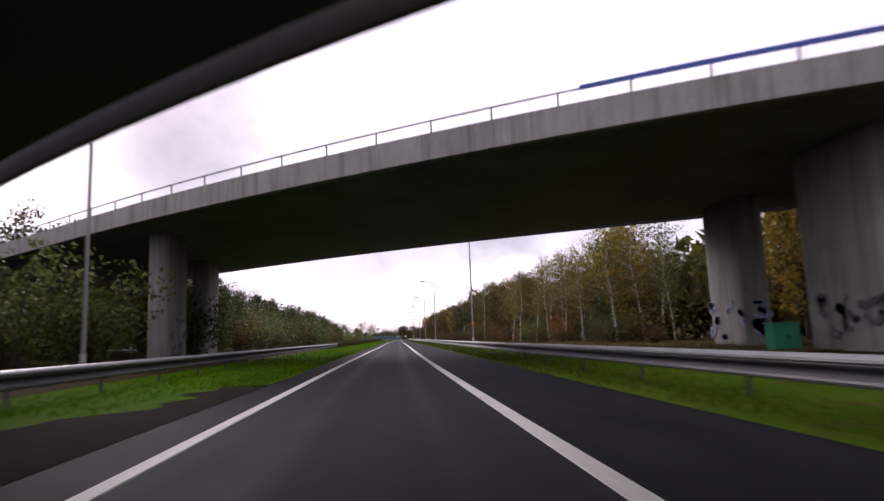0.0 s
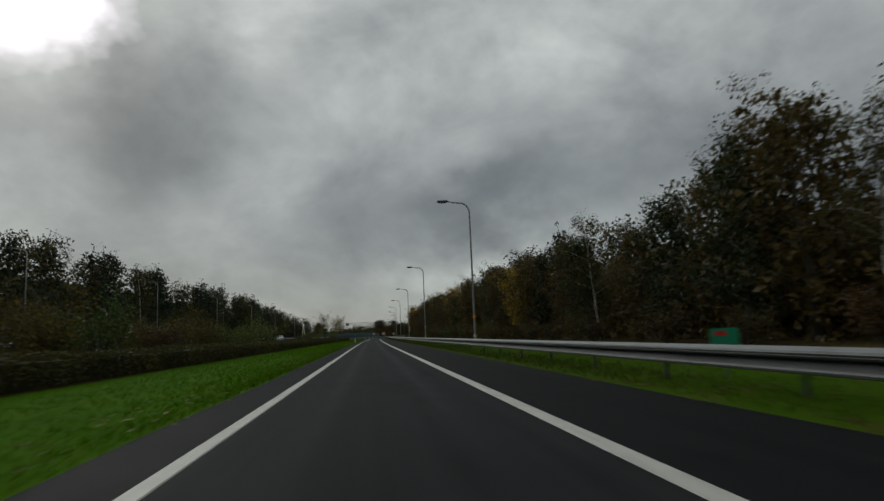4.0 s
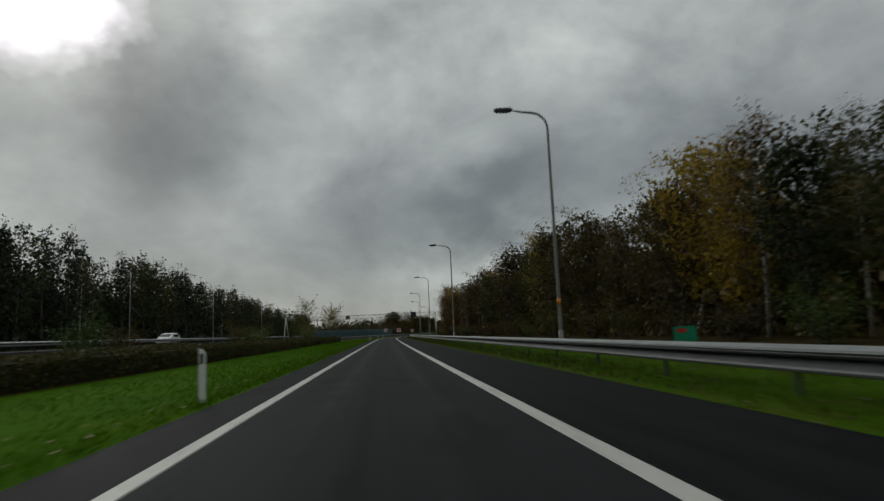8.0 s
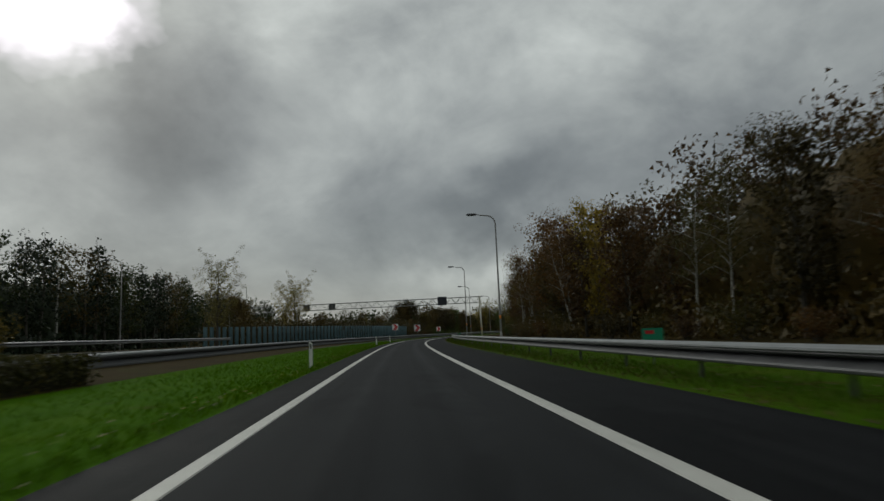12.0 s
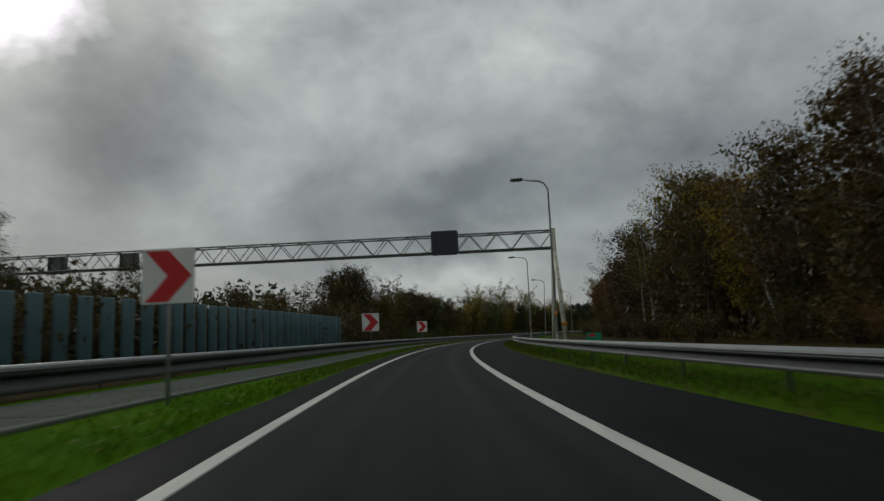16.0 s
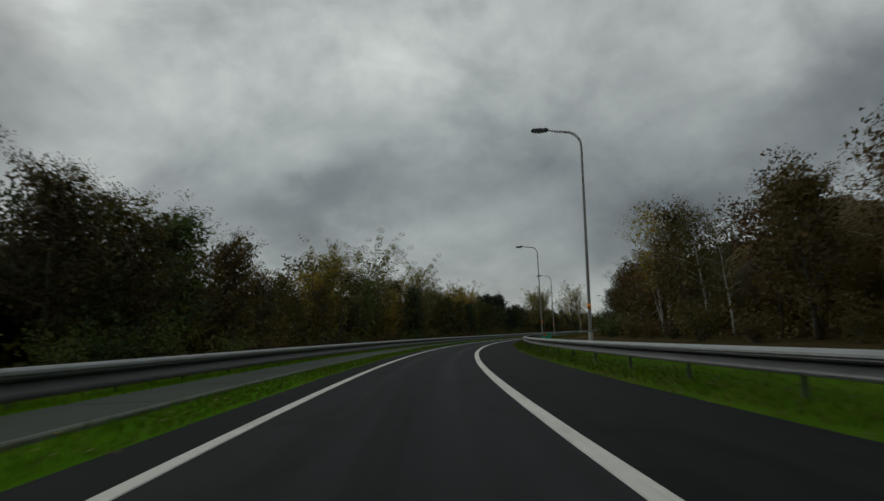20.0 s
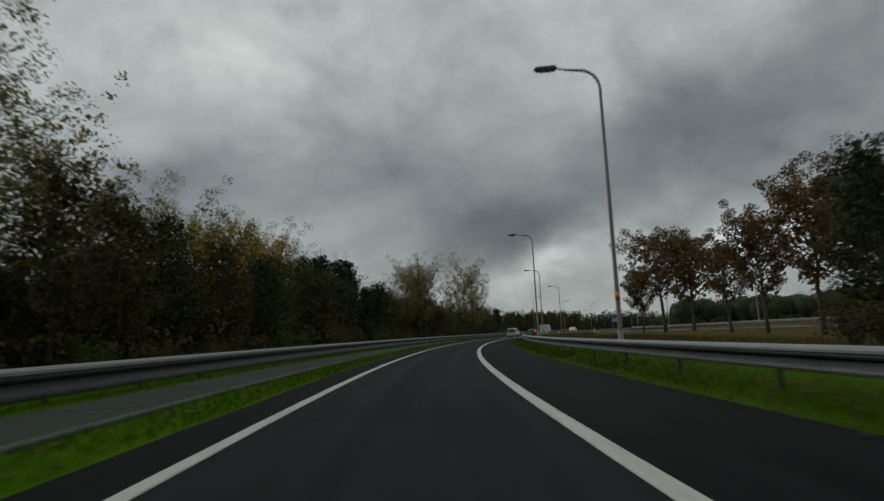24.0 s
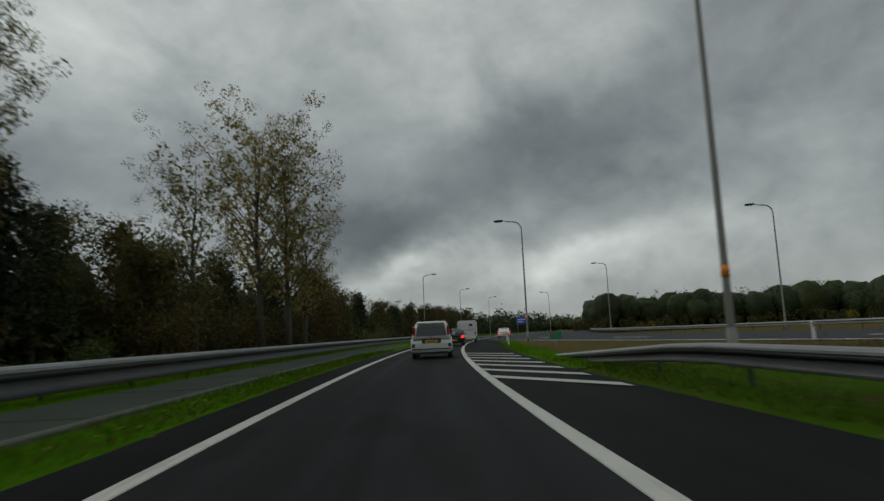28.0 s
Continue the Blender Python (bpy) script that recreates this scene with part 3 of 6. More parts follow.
hatching()
structure("bank_east", ribbon("bank_east", 20, 128, 4.0, [(9.3, 0.07), (9.6, 0.12), (13.5, 0.17), (17.0, 0.19), (18.0, 0.12)], MEADOW), "pale dry grass bank at the foot of the birches", "grass bank")
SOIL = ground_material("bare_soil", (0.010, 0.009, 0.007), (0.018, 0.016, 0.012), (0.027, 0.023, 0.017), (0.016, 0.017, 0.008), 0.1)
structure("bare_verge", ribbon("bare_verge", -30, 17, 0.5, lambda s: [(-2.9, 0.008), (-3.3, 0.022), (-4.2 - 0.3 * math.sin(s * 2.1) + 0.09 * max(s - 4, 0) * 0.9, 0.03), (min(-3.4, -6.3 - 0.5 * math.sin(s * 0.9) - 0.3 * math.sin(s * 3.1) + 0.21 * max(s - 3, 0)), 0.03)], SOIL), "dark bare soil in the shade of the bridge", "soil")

# ---- guard rails ----


def post_mesh(h):
    bm = box(-0.03, 0.03, -0.03, 0.03, -0.25, h, 0.008)
    me = bpy.data.meshes.new("post")
    bm.to_mesh(me)
    bm.free()
    me.materials.append(DARK_STEEL)
    return me


def guard_rail(s0, s1, o, side, z0, z1, label, spacing=4.0, dip=lambda s: 0.0, steel=None):
    """A W-section beam on posts. side: +1 if the traffic it faces is on its left."""
    f = o if callable(o) else (lambda s: o)
    h = z1 - z0
    w = [(0.11, 0.0), (-0.03, 0.08), (-0.06, 0.15), (-0.055, 0.22), (0.07, 0.45), (0.09, 0.52), (-0.04, 0.62), (-0.065, 0.69), (-0.06, 0.75), (0.01, 0.94), (0.10, 1.0), (0.105, 0.96)]
    rail = thing("guard_rail", Matrix(), label, "guard rail", "guard rails")

    def prof(s):
        drop = float(dip(s))
        return [(f(s) + side * a, z0 + b * h + drop) for a, b in w]

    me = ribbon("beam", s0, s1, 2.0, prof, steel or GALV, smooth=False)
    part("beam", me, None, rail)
    # added cap carries painted skylight; the beam's darker steel stands for shade
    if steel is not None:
        part("cap", ribbon("cap", s0, s1, 2.0, lambda s: [(f(s) + side * a, z1 + b + float(dip(s))) for a, b in ((-0.07, -0.24 * h), (-0.1, -0.18 * h), (-0.095, -0.07 * h), (-0.05, 0.01), (0.02, 0.03), (0.1, 0.025), (0.12, -0.02))], RAIL_LIT_TOP), None, rail, "pale galvanised top flange")
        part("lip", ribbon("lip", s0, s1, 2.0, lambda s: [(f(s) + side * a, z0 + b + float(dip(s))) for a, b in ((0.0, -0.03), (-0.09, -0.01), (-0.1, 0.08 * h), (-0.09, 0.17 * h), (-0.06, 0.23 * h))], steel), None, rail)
    pm = post_mesh(z1 - 0.08)
    s = s0 + 1.0
    while s < s1:
        part("post", pm, None, rail, m=stand(s, float(f(s)) + side * 0.11, float(dip(s))))
        s += spacing
    return rail


guard_rail(-60, 79, -7.0, -1, 0.40, 0.74, "galvanised steel guard rail on the grassy central verge", steel=RAIL_DEEP_SHADE)
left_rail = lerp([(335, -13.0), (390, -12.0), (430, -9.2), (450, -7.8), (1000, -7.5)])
guard_rail(336, 860, left_rail, -1, 0.2, 0.8, "weathered steel guard rail behind a concrete strip", steel=RAIL_DEEP_SHADE)
guard_rail(-60, 722, 5.45, 1, 0.39, 0.70, "galvanised steel guard rail beside the hard shoulder", dip=lerp([(707, 0.0), (722, -0.72)]), steel=RAIL_SHADE)
guard_rail(560, 860, lambda s: main_left(s) + 19.5, 1, 0.44, 0.78, "distant steel guard rail of the motorway", dip=motor_z)
guard_rail(60, 402, -22.9, -1, 1.3, 1.6, "steel guard rail of the opposite carriageway", 8.0)

# concrete strip before the left rail, cast in slabs
strip_in = lerp([(380, -10.0), (428, -5.6), (447, -4.5), (1000, -4.3)])
strip_out = lerp([(380, -12.0), (430, -8.4), (450, -6.9), (1000, -6.8)])
channel = thing("drainage_strip", Matrix(), "grey concrete drainage slabs along the verge", "concrete strip", kind="structure")
s = 380.0
while s < 760:
    e = s + 4.94
    verts = []
    for a in (s, e):
        for o, z in ((strip_in(a), -0.1), (strip_in(a), 0.04), (strip_in(a) - 0.09, 0.06), (strip_out(a) + 0.06, 0.065), (strip_out(a), 0.05), (strip_out(a), -0.1)):
            x, y, _ = spot(a, o)
            verts.append((x, y, z))
    part("slab", mesh("slab", verts, [(i, i + 1, i + 7, i + 6) for i in range(5)] + [(0, 1, 2, 3, 4, 5), (11, 10, 9, 8, 7, 6)]), SLAB, channel)
    s += 5.0

part("kerb", ribbon("kerb", 380, 760, 2.0, lambda s: [(strip_in(s) + 0.15, -0.1), (strip_in(s) + 0.15, 0.07), (strip_in(s) + 0.12, 0.095), (strip_in(s) + 0.03, 0.1), (strip_in(s) + 0.004, 0.07), (strip_in(s) + 0.004, -0.1)], KERB), None, channel, "paler raised concrete lip")

# ---- street lamps ----
LAMP_H, ARM = 11.1, 2.15


def street_lamp(m, label, tag=False, height=LAMP_H, group="street lamps along the ramp"):
    lamp = thing("street_lamp", m, label, "street lamp", group)
    pts, rad = [(0, 0, -0.3), (0, 0, 0.1), (0, 0, 4.0), (0, 0, height - 1.0)], [0.088, 0.088, 0.075, 0.055]
    for k in range(1, 7):
        a = math.pi / 2 * k / 6
        pts.append((-0.75 * (1 - math.cos(a)), 0, height - 1.0 + 0.75 * math.sin(a)))
        rad.append(0.055)
    part("pole", tube(pts + [(-1.3, 0, height - 0.2)], rad + [0.045], 10), POLE_STEEL, lamp)
    part("arm", tube([(-1.25, 0, height - 0.205), (-ARM + 0.5, 0, height - 0.12)], [0.04, 0.035], 8), GALV_DULL, lamp)
    bm = box(-ARM - 0.3, -ARM + 0.55, -0.16, 0.16, height - 0.2, height - 0.03, 0.05)
    for v in bm.verts:
        if v.co.x < -ARM:
            v.co.y *= 0.7
            v.co.z -= 0.02
    head = part("lamp_head", bm, DARK_STEEL, lamp, "dark grey lamp housing")
    part("lens", box(-ARM - 0.15, -ARM + 0.35, -0.11, 0.11, height - 0.235, height - 0.195, 0.015), GLASS, head)
    part("foot", tube([(0, 0, -0.1), (0, 0, 0.95)], [0.11, 0.105], 12), POLE_STEEL, lamp)
    if tag:
        part("tag", tube([(0, 0, 2.05), (0, 0, 2.32)], [0.094, 0.092], 12), ORANGE, lamp, "orange tag band")
    return lamp


first = street_lamp(stand(56.9, 7.4), "tall galvanised street lamp with curved arm behind the guard rail", True)
for s, o in ((111.4, 7.23), (155.2, 7.5), (200.9, 7.74), (244, 7.74), (287.9, 7.75), (329.1, 7.8), (373.8, 8.08), (416.6, 7.7), (459.8, 7.4), (503.1, 7.4), (542.8, 7.37), (585.8, 7.29), (626.5, 6.88), (668.4, 7.03), (708.8, 7.14), (751.6, 7.52)):
    copy_thing(first, stand(s, o) @ pose(0, 0, 0, 0, 1.4 if s == 542.8 else 0, 0))
opp = street_lamp(stand(24, -10.9), "slender grey street lamp of the opposite carriageway", False, 12.0, "street lamps of the opposite carriageway")
for s in (97, 141, 185, 229, 273, 317, 362, 406, 450):
    copy_thing(opp, stand(s, -39.0, 0.9))
moto = street_lamp(stand(754, 30.8), "grey street lamp at the motorway's far edge", False, 11.8, "street lamps of the motorway")
for s in (606, 655, 704, 803):
    copy_thing(moto, stand(s, float(main_left(s)) + 20.5, float(motor_z(s))))
copy_thing(moto, stand(880, 10.4))
for s in (806, 848, 890):
    copy_thing(moto, stand(s, -9.0, 0, 180))

# ---- overpasses ----


def overpass(s_rear, s_front, soffit, label, rails, SKEW=0.72, bow=0.007):
    """A skew concrete deck. s_rear and s_front are its edges where they cross the lane."""
    b = thing("overpass", Matrix(), label, "bridge", "overpasses")

    # undersides and rear fascias take darkened concrete to stand for shade
    edge = CONCRETE if rails else CONCRETE_SHADE_DEEP
    under = CONCRETE_SHADE_MID if rails else CONCRETE_SHADE_DEEP

    def along(o):
        c = min(max(o, -18.0), 14.0)
        return -SKEW * o + bow * (c * c + 2 * c * (o - c))

    def run(name, prof, mat, parent=b, label="", o0=-62.0, o1=42.0):
        verts, faces = [], []
        n = 52
        for i in range(n + 1):
            o = o0 + (o1 - o0) * i / n
            for ds, z in prof:
                verts.append((o, ds + along(o), z))
        k = len(prof)
        for i in range(n):
            for j in range(k):
                a, c = i * k + j, i * k + (j + 1) % k
                faces.append((a, c, c + k, a + k))
        faces.append(tuple(range(k))[::-1])
        faces.append(tuple(range(n * k, n * k + k)))
        me = mesh(name, verts, faces)
        return part(name, me, mat, parent, label)

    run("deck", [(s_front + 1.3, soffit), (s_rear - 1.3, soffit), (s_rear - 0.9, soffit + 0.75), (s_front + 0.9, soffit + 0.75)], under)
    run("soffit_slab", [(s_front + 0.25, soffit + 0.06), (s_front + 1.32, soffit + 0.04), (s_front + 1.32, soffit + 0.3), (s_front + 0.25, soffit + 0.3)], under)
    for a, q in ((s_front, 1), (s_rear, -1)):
        f = run("fascia", [(a, soffit), (a + 0.3 * q, soffit - 0.02), (a + 0.3 * q, soffit + 0.7), (a + 0.55 * q, soffit + 0.95), (a, soffit + 0.98)], edge if q == 1 else CONCRETE_SHADE_DEEP)
        if rails and q == 1:
            top = soffit + 0.98
            run("handrail", [(a + 0.15, top + 0.46), (a + 0.21, top + 0.46), (a + 0.21, top + 0.52), (a + 0.15, top + 0.52)], GALV_DULL)
            run("blue_handrail", [(a + 0.05, top + 0.42), (a + 0.14, top + 0.42), (a + 0.14, top + 0.57), (a + 0.05, top + 0.57)], BLUE_PAINT, label="dark blue painted parapet rail", o0=6.6)
            pm = bpy.data.meshes.new("baluster")
            bm = box(-0.03, 0.03, -0.03, 0.03, 0.0, 0.48, 0.006)
            bm.to_mesh(pm)
            bm.free()
            pm.materials.append(GALV_DULL)
            for i in range(-26, 16):
                o = i * 2.0
                part("baluster", pm, None, b, m=pose(o, a + 0.18 + along(o), top - 0.02))
    return b


def column(s, o, w, l, z, label, marks=()):
    c = thing("bridge_column", pose(o, s, 0), label, "bridge column", "bridge columns")
    bm = bmesh.new()
    n = 20
    lo, hi = [], []
    for k in range(n):
        a = 2 * math.pi * k / n
        x = w / 2 * math.copysign(abs(math.cos(a)) ** 0.45, math.cos(a))
        y = l / 2 * math.copysign(abs(math.sin(a)) ** 0.45, math.sin(a))
        lo.append(bm.verts.new((x, y, -0.4)))
        hi.append(bm.verts.new((x * 1.02, y * 1.02, z)))
    for k in range(n):
        bm.faces.new((lo[k], lo[(k + 1) % n], hi[(k + 1) % n], hi[k])).smooth = True
    bm.faces.new(hi)
    part("shaft", bm, CONCRETE, c)
    part("plinth", box(-w / 2 - 0.2, w / 2 + 0.2, -l / 2 - 0.2, l / 2 + 0.2, -0.3, 0.18, 0.03), CONCRETE, c)
    for (x0, x1, z0, z1, mat, face) in marks:
        bm = bmesh.new()
        rng = random.Random(int(100 * (x0 + z0 + s)))
        for _ in range(9):
            px, pz = rng.uniform(x0, x1), rng.uniform(z0, z1)
            pts = [(px, 0, pz)]
            for _ in range(4):
                px, pz = min(max(px + rng.uniform(-0.5, 0.5), x0), x1), min(max(pz + rng.uniform(-0.45, 0.45), z0), z1)
                pts.append((px, 0, pz))
            ribw = rng.uniform(0.06, 0.16)
            for p, q in zip(pts, pts[1:]):
                d = Vector(q) - Vector(p)
                if d.length < 0.05:
                    continue
                nn = Vector((-d.z, 0, d.x)).normalized() * ribw
                vs = [bm.verts.new(Vector(v)) for v in (Vector(p) + nn, Vector(q) + nn, Vector(q) - nn, Vector(p) - nn)]
                bm.faces.new(vs)
        ang = 0 if face == "front" else (-90 if face == "left" else 90)
        off = pose(0, -l / 2 * 1.02 - 0.006, 0) if face == "front" else (pose(-w / 2 * 1.02 - 0.006, 0, 0, 0, 0, -90) if face == "left" else pose(w / 2 * 1.02 + 0.006, 0, 0, 0, 0, 90))
        part("graffiti", bm, mat, c, "faded spray paint scrawl", m=off)
    return c


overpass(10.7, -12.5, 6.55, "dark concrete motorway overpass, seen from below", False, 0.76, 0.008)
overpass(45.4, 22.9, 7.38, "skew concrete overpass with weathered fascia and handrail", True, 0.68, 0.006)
column(36.8, -12.2, 1.3, 3.4, 7.42, "weathered concrete bridge column with graffiti", [(-1.4, 1.4, 0.6, 2.6, GRAFFITI, "right")])
column(49.0, -13.6, 1.3, 3.4, 7.42, "weathered concrete bridge column beside shrubs")
column(30.5, 18.0, 1.5, 3.6, 7.42, "shaded concrete bridge column with blue graffiti", [(-1.6, 1.6, 0.5, 2.3, GRAFFITI_BLUE, "left"), (-0.6, 0.6, 0.6, 2.2, GRAFFITI_BLUE, "front")])
column(20.0, 16.4, 1.7, 4.2, 7.42, "large pale concrete bridge column with grey graffiti", [(-2.0, 2.0, 0.5, 2.2, GRAFFITI, "left")])
column(5.0, -12.6, 1.3, 3.4, 6.6, "weathered concrete bridge column")
column(-2.0, 16.4, 1.7, 4.2, 6.6, "weathered concrete bridge column")

# ---- gantry with matrix sign ----


def gantry(s, o0, o1, z0, z1):
    g = thing("sign_gantry", stand(s, 0), "cream lattice sign gantry spanning both carriageways", "sign gantry")
    d = 0.55
    # lattice darker than the cream legs: backlit shade put into the colour
    for y in (-d, d):
        for z in (z0, z1):
            part("chord", tube([(o0, y, z), (o1, y, z)], [0.065, 0.065], 8), TRUSS, g)
    n = int((o1 - o0) / 1.12)
    w = (o1 - o0) / n
    for y in (-d, d):
        for i in range(n):
            a, b = o0 + i * w, o0 + (i + 1) * w
            za, zb = (z0, z1) if i % 2 == 0 else (z1, z0)
            part("diagonal", tube([(a, y, za), (b, y, zb)], [0.035, 0.035], 6, False), TRUSS, g)
    for i in range(0, n, 2):
        a = o0 + i * w
        part("cross_bar", tube([(a, -d, z0), (a + w, d, z0)], [0.03, 0.03], 6, False), TRUSS, g)
        part("cross_bar", tube([(a + w, -d, z1), (a, d, z1)], [0.03, 0.03], 6, False), TRUSS, g)
    part("walkway", box(o0, o1, -0.2, 0.2, z0 + 0.0, z0 + 0.03), TRUSS, g, "grey grating walkway")
    for o, q in ((o1, 1), (o0, -1)):
        part("end_frame", box(o - 0.12, o + 0.16, -0.7, 0.7, z0 - 0.3, z1 + 0.15, 0.03), CREAM, g)
        for y0, y1, lean in ((0.5, 3.2, -0.05), (-0.5, -1.6, 0.42)):
            bm = tube([(o, y0, z0 - 0.1), (o + q * lean, y1, -0.3)], [0.17, 0.2], 4)
            leg = part("leg", bm, CREAM, g)
            if q == 1 and lean > 0.4:
                p = Vector((o, y0, z0 - 0.1)).lerp(Vector((o + q * lean, y1, -0.3)), 0.76)
                part("tag", box(p.x - 0.2, p.x + 0.2, p.y - 0.24, p.y - 0.2, p.z - 0.13, p.z + 0.13, 0.01), ORANGE, leg, "orange marker plate")
                for k in range(7):
                    p = Vector((o, y0, z0 - 0.1)).lerp(Vector((o + q * lean, y1, -0.3)), 0.1 + 0.11 * k)
                    part("rung", box(p.x - 0.05, p.x + 0.05, p.y - 0.3, p.y - 0.17, p.z - 0.05, p.z + 0.05, 0.01), BLACK, leg)
    return g


GS = 470.6
gantry(GS, -53.5, 8.82, 7.78, 9.17)


def matrix_sign(o, face, label, w=2.2, h=2.0, zc=8.5, case=None):
    m = thing("matrix_sign", stand(GS, o, 0, 0 if face < 0 else 180), label, "traffic sign", "matrix signs on the gantry")
    part("housing", box(-w / 2, w / 2, -1.05, -0.7, zc - h / 2, zc + h / 2, 0.14), case or BLACK, m)
    part("display", box(-w / 2 + 0.14, w / 2 - 0.14, -1.075, -1.04, zc - h / 2 + 0.14, zc + h / 2 - 0.14, 0.01), SIGN_FACE, m, "unlit dark matrix display")
    part("frame", box(-w / 2 + 0.05, w / 2 - 0.05, -1.06, -1.045, zc - h / 2 + 0.05, zc + h / 2 - 0.05, 0.005), DARK_STEEL, m)
    for x in (-0.6, 0.6):
        part("bracket", box(x - 0.05, x + 0.05, -0.75, -0.45, zc - 0.85, zc + 0.75, 0.01), DARK_STEEL, m)


matrix_sign(0.05, -1, "square black matrix sign, switched off, on the gantry")
for o in (-27.5, -34):
    matrix_sign(o, 1, "grey back of a matrix sign for the opposite carriageway", 1.7, 1.5, 8.45, TRUSS)

# ---- noise barrier ----
bar_o = lerp([(403, -26.5), (415, -20.5), (431, -15.2), (447, -11.6), (461, -10.3), (480, -9.7)])
barrier = thing("noise_barrier", Matrix(), "noise barrier of separate rounded blue-grey steel uprights", "noise barrier", kind="structure")


def upright_mesh(w, h):
    """A rounded hollow upright with a narrower foot and a folded top."""
    bm = bmesh.new()
    rows = []
    n = 10
    for z, k in ((-0.3, 0.82), (0.1, 0.82), (0.2, 1.0), (h - 0.05, 1.0), (h, 0.94)):
        ring = [bm.verts.new((w / 2 * k * math.cos(math.pi * i / n), -0.2 * k * math.sin(math.pi * i / n), z)) for i in range(n + 1)]
        ring += [bm.verts.new((-w / 2 * k * 0.8, 0.08, z)), bm.verts.new((w / 2 * k * 0.8, 0.08, z))]
        rows.append(ring)
    for a, b in zip(rows, rows[1:]):
        for i in range(len(a)):
            j = (i + 1) % len(a)
            bm.faces.new((a[i], b[i], b[j], a[j])).smooth = i < n
    bm.faces.new(rows[-1][::-1])
    bmesh.ops.recalc_face_normals(bm, faces=bm.faces)
    me = bpy.data.meshes.new("panel")
    bm.to_mesh(me)
    bm.free()
    me.materials.append(BLUE_STEEL)
    return me


pm = upright_mesh(0.66, 3.05)
s = 403.0
while s < 475:
    x, y, _ = spot(s, float(bar_o(s)))
    x2, y2, _ = spot(s + 0.5, float(bar_o(s + 0.5)))
    run = math.hypot(x2 - x, y2 - y) * 2
    part("panel", pm, None, barrier, m=pose(float(x), float(y), 0.0, 0, 0, math.degrees(math.atan2(y2 - y, x2 - x))))
    s += 1.12 / run
part("footing", ribbon("footing", 403, 475, 2.0, lambda s: [(bar_o(s) + 0.3, -0.3), (bar_o(s) + 0.3, 0.12), (bar_o(s) - 0.3, 0.12), (bar_o(s) - 0.3, -0.3)], CONCRETE), None, barrier, "low concrete footing")

# ---- chevron boards, posts and small signs ----


def chevron(s, o, size, zc, turn=0.0):
    c = thing("chevron_board", stand(s, o, 0, turn), "square white board with a red chevron on a steel post", "road sign", "chevron boards in the bend")
    h = size / 2
    board = part("board", box(-h, h, -0.02, 0.02, zc - h, zc + h, 0.012), SIGN_WHITE, c)
    pts = [(-0.42, 0.46), (0.02, 0.46), (0.46, 0.0), (0.02, -0.46), (-0.42, -0.46), (0.0, 0.0)]
    bm = bmesh.new()
    f = [bm.verts.new((a * size, -0.028, zc + b * size)) for a, b in pts]
    bk = [bm.verts.new((a * size, -0.019, zc + b * size)) for a, b in pts]
    bm.faces.new((f[0], f[1], f[2], f[5]))
    bm.faces.new((f[5], f[2], f[3], f[4]))
    for i in range(6):
        bm.faces.new((f[i], bk[i], bk[(i + 1) % 6], f[(i + 1) % 6]))
    part("arrow", bm, SIGN_RED, board, "red chevron")
    part("post", tube([(0, 0.06, -0.3), (0, 0.06, zc + h - 0.05)], [0.038, 0.038], 10), GALV, c)
    for z in (zc - h * 0.5, zc + h * 0.5):
        part("clamp", box(-0.25, 0.25, 0.018, 0.075, z - 0.03, z + 0.03, 0.01), GALV_DULL, c)


chevron(431.4, -4.7, 1.05, 2.4, -8)
chevron(475.0, -7.2, 1.58, 2.5, -8)
chevron(488.8, -4.5, 1.15, 2.15, -8)


def delineator(s, o):
    d = thing("delineator", stand(s, o, 0, 0), "white plastic delineator post in the grass", "delineator", "delineator posts")
    bm = box(-0.06, 0.06, -0.045, 0.045, -0.15, 0.98, 0.02)
    for v in bm.verts:
        if v.co.z > 0.9 and v.co.x > 0:
            v.co.z -= 0.07
    part("body", bm, SIGN_WHITE, d)
    part("reflector", box(-0.03, 0.03, -0.052, -0.044, 0.7, 0.88, 0.003), DARK_STEEL, d, "grey reflector")


for s, o in ((228.8, -3.25), (390.5, -3.4), (413.0, -3.6), (345.0, -3.4), (742.0, 5.3), (759.0, 5.9), (720, 15.5)):
    delineator(s, o)


def hectometre(s, o, w=0.55, z=0.62):
    h = thing("hectometre_sign", stand(s, o, 0, 0), "small green distance sign on a short post", "road sign", "hectometre signs")
    b = part("board", box(-w / 2, w / 2, -0.015, 0.015, z, z + 0.36, 0.01), SIGN_GREEN, h)
    part("bar", box(-w * 0.36, w * 0.05, -0.022, -0.014, z + 0.22, z + 0.31), SIGN_RED, b, "red and white lettering bar")
    part("bar", box(-w * 0.36, w * 0.36, -0.022, -0.014, z + 0.06, z + 0.15), SIGN_GREEN, b)
    part("post", tube([(0, 0.04, -0.3), (0, 0.04, z + 0.3)], [0.025, 0.025], 8), GALV, h)


for s, o in ((120.1, 6.3), (231.0, 7.0), (337.0, 6.3), (442.3, 6.0), (549.4, 6.0), (669.4, 6.0), (725.3, 6.3)):
    hectometre(s, o)



